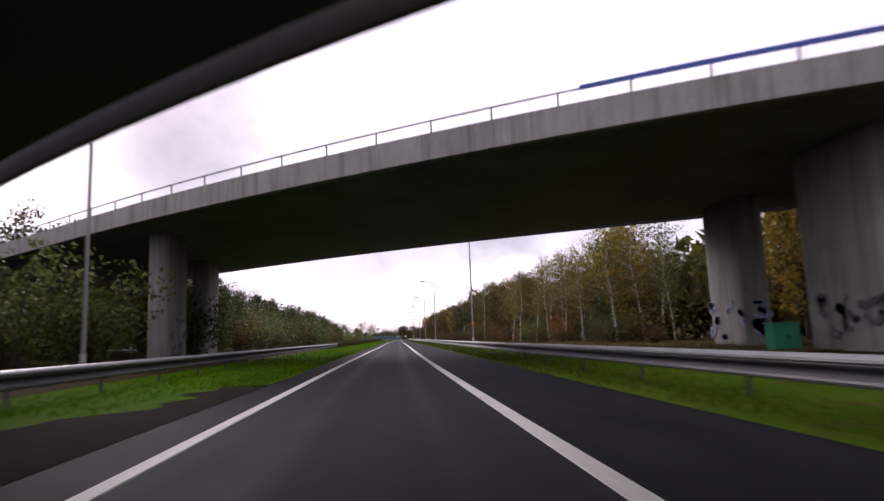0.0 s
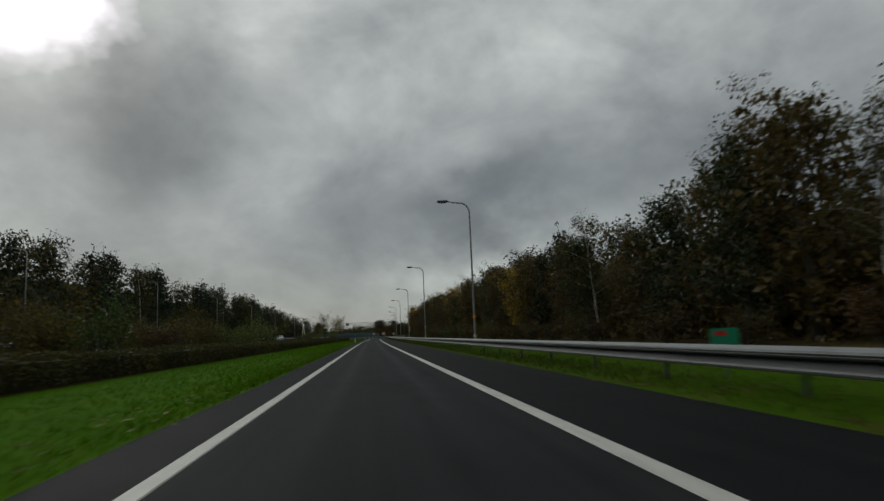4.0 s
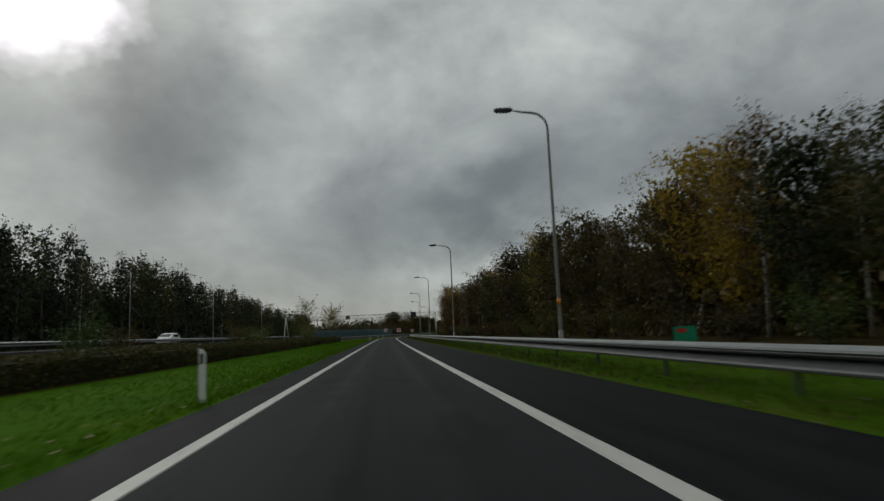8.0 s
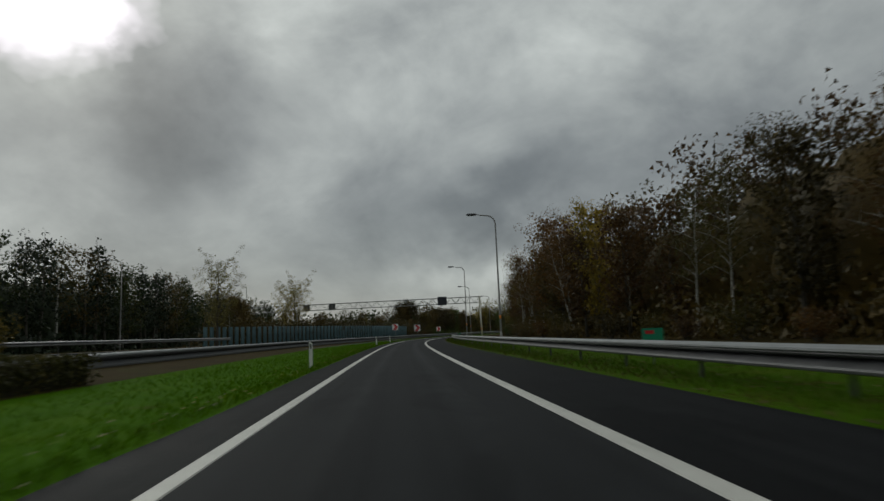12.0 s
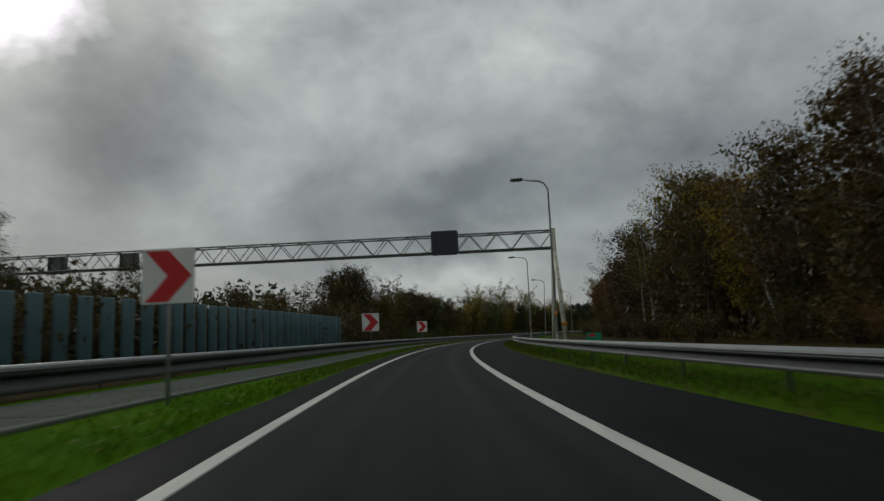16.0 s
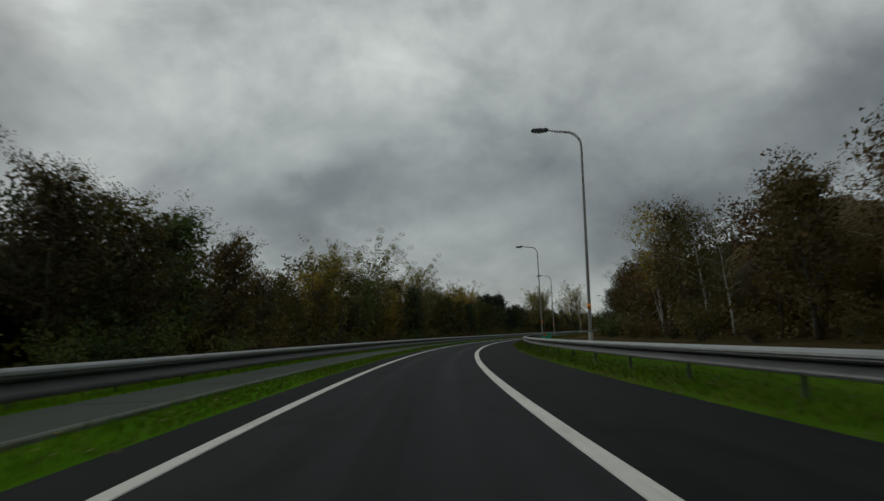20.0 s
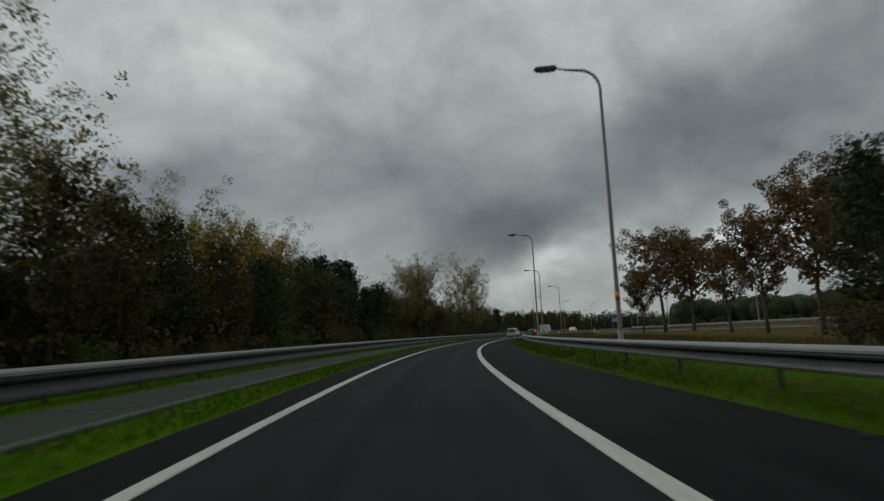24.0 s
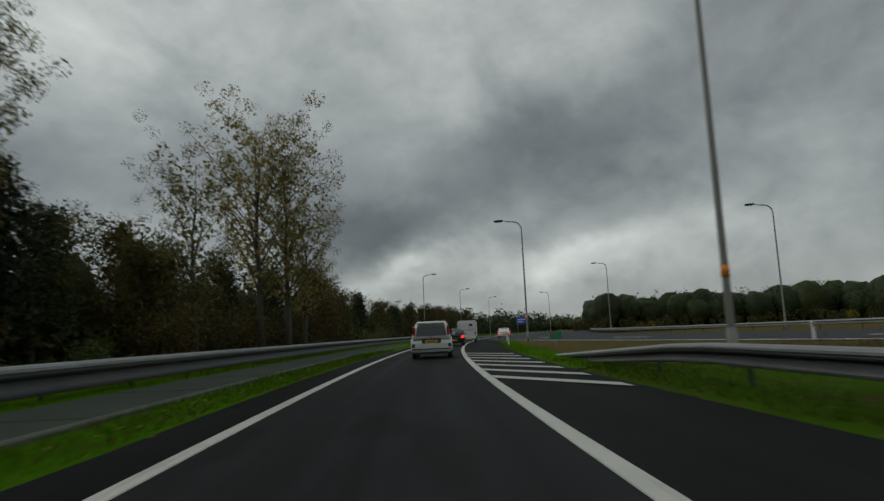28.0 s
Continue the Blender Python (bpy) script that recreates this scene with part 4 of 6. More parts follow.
def cabinet(s, o):
    c = thing("utility_cabinet", stand(s, o, 0.05, 12), "green metal utility cabinet beside the bridge column", "utility box")
    part("plinth", box(-0.62, 0.62, -0.24, 0.24, -0.2, 0.14, 0.02), CONCRETE, c)
    body = part("body", box(-0.6, 0.6, -0.22, 0.22, 0.14, 1.05, 0.02), SIGN_GREEN, c)
    for x in (-0.295, 0.295):
        door = part("door", box(x - 0.275, x + 0.275, -0.24, -0.215, 0.2, 0.99, 0.01), SIGN_GREEN, body)
        part("handle", box(x * 0.2 - 0.02, x * 0.2 + 0.02, -0.265, -0.235, 0.5, 0.65, 0.006), DARK_STEEL, door)
    part("roof", box(-0.66, 0.66, -0.28, 0.28, 1.05, 1.11, 0.02), SIGN_GREEN, c)


cabinet(22.6, 14.9)

# far blue direction sign beyond the junction
sign = thing("direction_sign", pose(300.2, 771.3, -1.2, 0, 0, -50), "large blue direction sign far along the motorway", "road sign")
part("board", box(-1.9, 1.9, -0.06, 0.06, 4.2, 6.4, 0.04), SIGN_BLUE, sign)
for x in (-1.5, 1.5):
    part("post", tube([(x, 0.2, -0.3), (x, 0.2, 6.2)], [0.1, 0.1], 8), GALV_DULL, sign)
part("bar", box(-1.5, 0.8, -0.075, -0.055, 5.5, 5.75), SIGN_WHITE, sign)
part("bar", box(-1.5, 0.3, -0.075, -0.055, 4.8, 5.05), SIGN_WHITE, sign)

# ---- trees ----


def leaf_cards(centres, count, spread, size, rng, squash=0.8, droop=0.0):
    """Many small bent leaf sprays round the given centres: vertices and faces."""
    centres = np.asarray(centres, dtype=float)
    pick = rng.integers(0, len(centres), count)
    g = rng.normal(0, 1, (count, 3))
    g *= np.minimum(1.0, 1.5 / np.maximum(np.linalg.norm(g, axis=1), 0.01))[:, None]
    p = centres[pick] + g * spread * np.array([1, 1, squash])
    a = rng.normal(0, 1, (count, 3))
    a[:, 2] -= droop
    a /= np.linalg.norm(a, axis=1)[:, None]
    b = np.cross(a, rng.normal(0, 1, (count, 3)))
    b /= np.linalg.norm(b, axis=1)[:, None]
    ln = size * rng.uniform(0.6, 1.3, (count, 1))
    wd = ln * rng.uniform(0.45, 0.8, (count, 1))
    v = np.stack([p - a * ln / 2 + b * wd * 0.35, p + a * ln / 2, p - a * ln * 0.2 - b * wd * 0.65], 1).reshape(-1, 3)
    return v, np.arange(count * 3).reshape(-1, 3)


def fast_mesh(name, v, faces, material):
    me = bpy.data.meshes.new(name)
    n = len(faces)
    f = np.asarray(faces, dtype=np.int32)
    k = f.shape[1]
    me.vertices.add(len(v))
    me.vertices.foreach_set("co", np.asarray(v, dtype=np.float32).ravel())
    me.loops.add(n * k)
    me.loops.foreach_set("vertex_index", f.ravel())
    me.polygons.add(n)
    me.polygons.foreach_set("loop_start", np.arange(0, n * k, k, dtype=np.int32))
    me.update(calc_edges=True)
    me.validate()
    me.materials.append(material)
    return me


def tree(kind, seed, h, leaf, label, count=3400):
    """A tree standing at the origin: trunk with limbs, and a crown of leaf sprays."""
    rng = np.random.default_rng(seed)
    t = thing("tree", Matrix(), label, "tree", "trees along the road")
    bm = bmesh.new()
    lean = rng.normal(0, 0.03, 2) * (2.0 if kind == "birch" else 1.0)
    base = {"birch": 0.125, "poplar": 0.2, "oak": 0.2, "maple": 0.21, "pine": 0.17, "ash": 0.15}[kind] * h / 12
    clear = {"birch": 0.35, "poplar": 0.24, "oak": 0.14, "maple": 0.40, "pine": 0.2, "ash": 0.18}[kind]
    width = {"birch": 0.15, "poplar": 0.235, "oak": 0.31, "maple": 0.36, "pine": 0.23, "ash": 0.25}[kind] * h
    axis = []
    for k in range(7):
        f = k / 6
        axis.append(Vector((lean[0] * h * f + rng.normal(0, 0.012) * h * f, lean[1] * h * f + rng.normal(0, 0.012) * h * f, h * 0.94 * f - (0.3 if k == 0 else 0))))
    tube(axis, [base * (1.25 if k == 0 else 1.0 - 0.9 * k / 6) for k in range(7)], 8, True, bm)

    def on_axis(f):
        x = min(max(f, 0), 0.999) * 6
        return axis[int(x)].lerp(axis[int(x) + 1], x - int(x))

    tips, inner = [], []
    limbs = {"birch": 20, "poplar": 26, "oak": 24, "maple": 20, "pine": 24, "ash": 22}[kind]
    for i in range(limbs):
        f = clear + (0.97 - clear) * (i + rng.uniform(0, 1)) / limbs
        u = (f - clear) / (1 - clear)
        if kind in ("oak", "maple"):
            r = width * (0.55 + 0.75 * math.sin(math.pi * min(u * 0.9 + 0.12, 1)) ** 0.8) * 0.8
            up = 0.35 + 0.5 * u + (0.3 if kind == "maple" else 0.0)
        elif kind == "poplar":
            r = width * (0.5 + 0.8 * math.sin(math.pi * (0.1 + 0.65 * u)))
            up = 1.15
        elif kind == "birch":
            r = width * (0.5 + 0.8 * math.sin(math.pi * (0.15 + 0.8 * u)))
            up = 0.5
        elif kind == "pine":
            r = width * (1.1 - 0.8 * u)
            up = 0.1
        else:
            r = width * (0.5 + 0.7 * math.sin(math.pi * (0.1 + 0.85 * u)))
            up = 0.7
        r *= rng.uniform(0.6, 1.15)
        az = i * 2.4 + rng.uniform(-0.5, 0.5)
        a = on_axis(f * 0.93)
        out = Vector((math.cos(az), math.sin(az), up)) * r
        mid = a + out * 0.5 + Vector((0, 0, 0.06 * r))
        end = a + out
        rad = base * (0.4 if kind == "maple" else 0.32) * (1.1 - u)
        tube([a, mid, end], [rad, rad * 0.6, rad * 0.15], 5, False, bm)
        tips += [end, a.lerp(end, 0.8), a.lerp(end, 0.6)]
        inner += [a.lerp(end, 0.55), a.lerp(end, 0.4), a.lerp(end, 0.25)]
        for _ in range(2):
            w = a.lerp(end, rng.uniform(0.5, 0.85))
            e2 = w + Vector(np.clip(rng.normal(0, 1, 3), -1.4, 1.4)) * r * 0.24 + Vector((0, 0, 0.12 * r))
            tube([w, e2], [rad * 0.35, rad * 0.1], 3, False, bm)
            tips += [e2]
    tips.append(Vector(axis[-1]))
    part("trunk", bm, BIRCH_BARK if kind == "birch" else BARK, t)
    size = {"birch": 0.17, "poplar": 0.24, "oak": 0.26, "maple": 0.27, "pine": 0.24, "ash": 0.24}[kind] * (h / 12) ** 0.5
    spread = {"birch": 0.040, "poplar": 0.032, "oak": 0.040, "maple": 0.038, "pine": 0.034, "ash": 0.036}[kind] * h * 0.76
    thin = kind in ("birch", "poplar")
    n_in = int(count * (0.1 if kind in ("maple", "poplar") else 0.18 if thin else 0.36))
    v, f = leaf_cards([tuple(p) for p in tips], count - n_in, spread, size * 0.58, rng, 0.8, 0.8 if kind == "birch" else 0.0)
    v2, f2 = leaf_cards([tuple(p) for p in inner], n_in, spread * (1.2 if thin else 1.7), size * 1.5, rng, 0.8)
    v, f = np.concatenate([v, v2]), np.concatenate([f, f2 + len(v)])
    v[:, 2] = np.maximum(v[:, 2], 0.5)
    part("crown", fast_mesh("crown", v, f, LEAF[leaf]), None, t)
    return t


def shrub(seed, h, w, leaf, label, count=1200):
    rng = np.random.default_rng(seed)
    t = thing("shrub", Matrix(), label, "shrub", "shrubs along the road")
    bm = bmesh.new()
    tips = []
    for i in range(9):
        az, r = i * 2.4, w / 2 * rng.uniform(0.3, 0.95)
        end = Vector((math.cos(az) * r, math.sin(az) * r, h * rng.uniform(0.5, 0.95)))
        tube([(0.1 * math.cos(az), 0.1 * math.sin(az), -0.1), end * 0.5 + Vector((0, 0, 0.1 * h)), end], [0.05, 0.03, 0.01], 5, False, bm)
        tips += [end, end * 0.7, end * 0.45]
    part("stem", bm, BARK, t)
    v, f = leaf_cards([tuple(p) for p in tips], int(count * 1.6), 0.17 * h, 0.175, rng, 0.8)
    v[:, 2] = np.maximum(v[:, 2], 0.02)
    part("foliage", fast_mesh("foliage", v, f, LEAF[leaf]), None, t)
    return t


PROTO = {}


def proto(key, *args, **kw):
    PROTO[key] = (tree if args[0] in ("birch", "poplar", "oak", "maple", "pine", "ash") else shrub)(*args, **kw)


planted = set()


COPSE = []


def plant(key, s, o, scale=1.0, z=0.0, rng=random, joined=False):
    """The first tree of a kind is moved into place; the next are copies of it."""
    p = PROTO[key]
    x, y, th = spot(s, o)
    m = pose(float(x), float(y), z - 0.05, 0, 0, rng.uniform(0, 360)) @ Matrix.Diagonal((scale * rng.uniform(0.9, 1.12), scale * rng.uniform(0.9, 1.12), scale, 1))
    if joined:
        COPSE.append((key, m))
        return None
    if key not in planted:
        planted.add(key)
        p.matrix_basis = m
        return p
    keep = p.scale.copy()
    p.scale = (1, 1, 1)
    c = copy_thing(p, m)
    p.scale = keep
    return c


proto("birch_y", "birch", 11, 12.0, "yellow", "slender birch with white bark and thinning yellow leaves", count=4700)
proto("birch_g", "birch", 14, 13.0, "lime", "tall leaning birch with white bark and yellow-green leaves", count=4600)
proto("birch_h", "birch", 15, 12.0, "lime", "white-barked birch with pale green and yellow leaves", count=4600)
proto("birch_o", "birch", 12, 12.5, "olive", "slender birch with pale bark and olive leaves", count=4900)
proto("birch_b", "birch", 13, 12.0, "rust", "birch with pale trunk and russet autumn leaves", count=4900)
proto("oak_g", "oak", 21, 12.0, "green", "dense dark green oak at the wood's edge", count=6300)
proto("oak_b", "oak", 22, 12.0, "brown", "oak with brown autumn foliage", count=6300)
proto("oak_o", "oak", 23, 12.0, "olive", "oak with olive and yellowing foliage", count=6300)
proto("ash_b", "ash", 31, 12.0, "brown", "tall brown-leaved tree at the wood's edge", count=5500)
proto("ash_r", "ash", 34, 12.0, "rust", "tree at the wood's edge with russet autumn leaves", count=5400)
proto("ash_y", "ash", 32, 12.0, "yellow", "tree with golden yellow autumn leaves", count=5400)
proto("ash_g", "ash", 33, 12.0, "lush", "broad-leaved tree still mostly green", count=5500)
proto("pine", "pine", 41, 13.0, "pine", "dark evergreen pine in the wood", count=6300)
proto("poplar_y", "poplar", 51, 15.0, "pale", "tall poplar with sparse yellow-green leaves", count=8000)
proto("poplar_o", "poplar", 52, 15.0, "pale", "tall poplar losing its pale olive leaves", count=8000)
proto("maple", "maple", 61, 7.6, "maple", "round-crowned roadside maple with russet leaves", count=13000)
proto("maple_t", "maple", 62, 8.0, "maple", "thinly leaved roadside maple with russet leaves", count=10000)
PROTO["bush_l"] = shrub(71, 3.0, 3.6, "lush", "dense green shrub beside the road", 1000)
PROTO["bush_b"] = shrub(72, 2.6, 3.4, "brown", "brown autumn shrub beside the road", 950)
PROTO["bush_o"] = shrub(73, 3.4, 4.0, "olive", "olive and yellow shrub beside the road", 1000)
PROTO["bush_f"] = shrub(75, 2.8, 2.8, "orange", "shrub in bright orange autumn colour", 900)
PROTO["bush_r"] = shrub(74, 2.2, 2.8, "rust", "low russet shrub in autumn colour", 900)

R = random.Random(7)


def pick(weights):
    keys = list(weights)
    return R.choices(keys, [weights[k] for k in keys])[0]


# wood on the right, from the overpass to the meadow
front_right = lerp([(-40, 24.0), (40, 19.0), (75, 16.5), (200, 17.5), (330, 17.0), (400, 16.0), (470, 18.0), (590, 17.5), (632, 17.5)])
tall_right = lerp([(40, 0.7), (75, 0.78), (95, 0.78), (115, 0.86), (130, 0.88), (150, 0.8), (175, 0.86), (205, 0.9), (225, 0.84), (260, 0.88), (285, 0.96), (315, 0.92), (345, 0.98), (390, 1.0), (405, 1.05), (417, 1.1), (425, 1.04), (436, 0.93), (455, 0.96), (465, 1.05), (490, 0.93), (530, 0.82), (550, 0.88), (600, 0.76), (632, 0.6)])
s = 45.0
while s < 629:
    if s < 80:
        w = {"birch_g": 4, "birch_h": 4, "birch_y": 1.5, "ash_g": 1, "oak_o": 1}
    elif s < 130:
        w = {"birch_y": 1, "birch_o": 2.5, "ash_y": 0.5, "oak_o": 3, "ash_b": 2, "oak_b": 1.5, "ash_g": 1}
    elif s < 240:
        w = {"oak_g": 3, "oak_b": 3, "birch_o": 2, "ash_b": 2, "pine": 1, "oak_o": 1}
    elif s < 330:
        w = {"oak_b": 2.5, "ash_b": 2, "ash_r": 1.5, "birch_b": 2, "oak_g": 1.5, "ash_y": 1}
    elif s < 470:
        w = {"birch_b": 3, "ash_r": 3, "ash_b": 2, "birch_o": 1, "oak_b": 2, "ash_y": 0.7}
    else:
        w = {"oak_b": 2, "birch_o": 2, "ash_b": 2, "ash_r": 1.6, "birch_b": 2, "ash_y": 0.6}
    for row, (d0, d1) in enumerate(((0.0, 2.5), (4.5, 8.0))):
        k = pick(w)
        plant(k, s + R.uniform(-2, 2), float(front_right(s)) + R.uniform(d0, d1), float(tall_right(s)) * R.uniform(0.82, 1.12) * (1.0 + 0.12 * row), 0.15, R, row == 1)
    s += 4.4
for s, o, k, sc in ((252, 19.5, "ash_y", 1.04), (247, 18.5, "ash_y", 0.85), (477, 20.5, "ash_y", 1.3), (482, 18.5, "birch_b", 1.0), (533, 18.6, "oak_b", 0.78), (537, 20.0, "ash_b", 0.78), (574.5, 18.6, "birch_y", 1.15), (577, 19.5, "birch_o", 1.05), (180, 17.0, "ash_y", 0.75), (391, 16.8, "ash_r", 1.2), (389, 18.0, "birch_b", 1.2)):
    plant(k, s, o, sc, 0.15, R)
s = 40.0
while s < 629:
    plant(pick({"bush_b": 3, "bush_o": 2, "bush_r": 2 if s < 130 else 0.6, "bush_l": 1}), s, float(front_right(s)) - R.uniform(0.5, 3.0), R.uniform(0.5, 1.0), 0.1, R)
    s += R.uniform(4.5, 7.5)
for s, o, k, sc in ((50, 18.3, "birch_g", 0.82), (55, 17.0, "birch_g", 0.74), (58, 16.2, "birch_h", 0.78), (63, 15.8, "birch_g", 0.7), (67, 15.4, "birch_h", 0.74), (74, 15.0, "birch_g", 0.66), (80, 15.2, "birch_h", 0.7), (108, 15.4, "birch_o", 0.82), (60, 16.5, "bush_f", 1.0), (64, 17.2, "bush_f", 0.8), (78, 16.0, "bush_f", 0.75), (70, 15.8, "bush_l", 1.0), (52, 18.5, "bush_l", 1.1), (48, 19.5, "bush_o", 1.0), (56, 18.0, "bush_o", 1.1)):
    plant(k, s, o, sc, 0.1, R)
# behind the bridge's right end
for s in range(40, 76, 4):
    plant(pick({"birch_g": 3, "birch_h": 3, "ash_g": 1, "ash_y": 1}), s, R.uniform(20, 29), R.uniform(0.85, 1.05), 0.15, R)
for s, o in ((36, 24), (40, 27), (44, 32), (50, 34), (32, 28), (47, 40), (28, 31), (38, 35), (33, 23)):
    plant(pick({"oak_o": 2, "ash_y": 2, "birch_h": 2}), s, o, R.uniform(0.75, 0.95), 0.15, R)

# shrubs and trees between the carriageways and beyond
s = 20.0
while s < 205:
    for _ in range(2):
        o = R.uniform(-22, -13.5)
        plant(pick({"bush_l": 5, "bush_o": 4, "bush_r": 1, "bush_b": 1.5}), s + R.uniform(-2, 2), o, R.uniform(0.7, 1.35) * (1.45 if s < 130 else 1.0), 0.3, R)
    s += 4.2 if s < 130 else 5.0
for s, o, k, sc in ((250, -15, "bush_l", 0.8), (262, -18, "bush_b", 0.8), (300, -19, "bush_o", 1.0), (305, -17, "bush_l", 0.9), (312, -20, "bush_l", 0.9), (334, -14.5, "bush_l", 1.1), (345, -15.5, "bush_o", 0.8), (333, -17, "ash_g", 0.38), (30, -20, "ash_g", 0.55), (38, -22, "oak_g", 0.5), (44, -19, "ash_g", 0.45), (24, -17.5, "bush_l", 1.3), (60, -22, "ash_g", 0.6), (75, -22, "oak_o", 0.55), (95, -21.5, "ash_g", 0.5)):
    plant(k, s, o, sc, 0.4, R)
tall_far = lerp([(50, 1.4), (240, 1.4), (300, 1.3), (400, 1.28), (540, 1.15)])
far_o = lambda s: float(opp_o(s)) - 24.0
s = 50.0
while s < 540:
    plant(pick({"pine": 4, "oak_g": 4, "oak_o": 2, "ash_b": 1, "birch_o": 1}), s, far_o(s) - R.uniform(0, 6), R.uniform(0.95, 1.2) * float(tall_far(s)), 1.0, R, True)
    s += 3.3

# wood on the left in the bend
front_left = lerp([(440, -20.0), (480, -17.0), (520, -15.5), (600, -15.5), (700, -15.5), (760, -14.0), (900, -16)])
tall_left = lerp([(440, 0.5), (497, 0.52), (508, 0.62), (532, 0.88), (552, 0.78), (564, 0.64), (576, 0.66), (592, 0.86), (610, 0.9), (660, 0.82), (694, 0.84), (708, 0.66), (736, 0.66), (780, 0.62), (900, 0.7)])
s = 486.0
while s < 900:
    w = {"oak_g": 2, "oak_b": 4, "ash_b": 3, "oak_o": 1.5, "ash_g": 0.6, "ash_y": 0.3}
    if 580 < s < 660:
        w = {"oak_o": 3, "ash_y": 2.5, "poplar_o": 1.5, "oak_g": 2, "ash_g": 2}
    elif s >= 660:
        w = {"oak_g": 3, "pine": 2, "oak_o": 3, "ash_b": 2, "ash_g": 1}
    for d0, d1, up in ((0, 2.5, 1.0), (4.5, 8.0, 1.15)):
        plant(pick(w), s + R.uniform(-2, 2), float(front_left(s)) - R.uniform(d0, d1), float(tall_left(s)) * R.uniform(0.82, 1.12) * up, 0.1, R, up > 1)
    s += 4.3 if s < 740 else 6.0
s = 484.0
while s < 800:
    plant(pick({"bush_b": 3, "bush_o": 2, "bush_l": 3, "bush_r": 1}), s, float(front_left(s)) + R.uniform(0.3, 3.2), R.uniform(0.5, 0.95), 0.1, R)
    s += R.uniform(4.0, 6.5)
for s, o, k, sc in ((503.2, -15.6, "oak_b", 0.94), (504.5, -17.6, "oak_g", 0.98), (502.5, -19.6, "oak_b", 0.92), (501, -17.5, "oak_b", 0.8), (734.5, -10.6, "poplar_y", 1.02), (736.2, -9.4, "poplar_o", 0.95), (738.5, -8.9, "poplar_o", 0.72), (742, -9.0, "ash_b", 0.55), (745.5, -10.2, "oak_o", 0.62), (752, -10.4, "oak_b", 0.56), (760, -11.2, "oak_o", 0.5), (728, -12, "poplar_o", 0.72), (711.5, -13.2, "poplar_y", 0.82), (710.7, -14.0, "poplar_o", 0.86), (712.5, -14.6, "poplar_o", 0.84), (714.5, -16.5, "poplar_y", 0.85), (716, -17.5, "oak_g", 0.72), (722, -16.5, "oak_g", 0.66), (727, -14.5, "oak_o", 0.56), (731, -12.8, "bush_b", 1.2), (734, -12.2, "bush_o", 1.2), (726, -12.6, "bush_o", 1.1), (665, -22, "ash_y", 1.05), (668, -20, "poplar_y", 0.82), (690, -20, "pine", 1.06), (686, -19, "pine", 1.02), (694, -21, "pine", 0.98), (681, -19.5, "pine", 1.03), (677, -20.5, "pine", 0.98), (708.0, -15.5, "poplar_o", 0.84), (636, -19, "poplar_y", 0.68), (640, -18, "poplar_y", 0.64), (648, -19, "poplar_o", 0.76), (541, -17.5, "ash_b", 0.84), (545, -17.0, "oak_o", 0.84), (549.5, -16.8, "oak_b", 0.8), (582, -17.2, "ash_y", 0.95), (585, -18.5, "poplar_o", 0.72), (659, -20.5, "ash_y", 1.12), (662, -19.0, "ash_y", 1.0)):
    plant(k, s, o, sc, 0.1, R)
# slender trees behind the noise barrier
for i in range(25):
    s = 411 + i * 3.6
    plant(pick({"birch_o": 3, "ash_b": 2, "bush_b": 3, "bush_o": 2}), s, float(bar_o(s)) - R.uniform(1.5, 4.5), R.uniform(0.36, 0.5) * (1.0 if s < 450 else 0.9), 0.4, R)
for s, o, k, sc in ((431.0, -22.5, "poplar_o", 0.72), (435.0, -25.0, "poplar_y", 0.64), (404.5, -25.5, "poplar_o", 0.75), (462, -22.0, "birch_o", 0.62), (424, -30.0, "oak_b", 0.72), (429, -32.5, "ash_b", 0.8), (434, -33.0, "oak_b", 0.74), (419, -31.0, "oak_o", 0.7), (440, -36.0, "oak_b", 0.74)):
    plant(k, s, o, sc, 0.3, R)
s = 444.0
while s < 500:
    plant(pick({"oak_g": 2, "oak_b": 2, "pine": 1, "ash_b": 2}), s, float(bar_o(s)) - R.uniform(14, 26), R.uniform(0.42, 0.55), 0.3, R, True)
    s += 5.0

# row of maples in the meadow
for s, o, k, sc in ((642.0, 26.0, "maple", 1.4), (649.0, 25.6, "maple", 1.42), (657.0, 25.0, "maple", 1.3), (664.0, 24.4, "maple_t", 1.02), (674.0, 23.5, "maple", 1.4), (681.0, 22.0, "maple_t", 1.5), (688.0, 20.5, "maple", 1.1)):
    plant(k, s, o, sc, -0.22, R)
for s, o, k, sc in ((627.5, 17.3, "oak_g", 0.7), (631, 19.0, "oak_b", 0.66), (606, 19, "oak_b", 0.85), (611, 19.5, "oak_b", 0.75), (617, 20.5, "ash_b", 0.7), (608, 23, "oak_g", 0.85), (615, 26, "oak_b", 0.8)):
    plant(k, s, o, sc, 0.1, R)


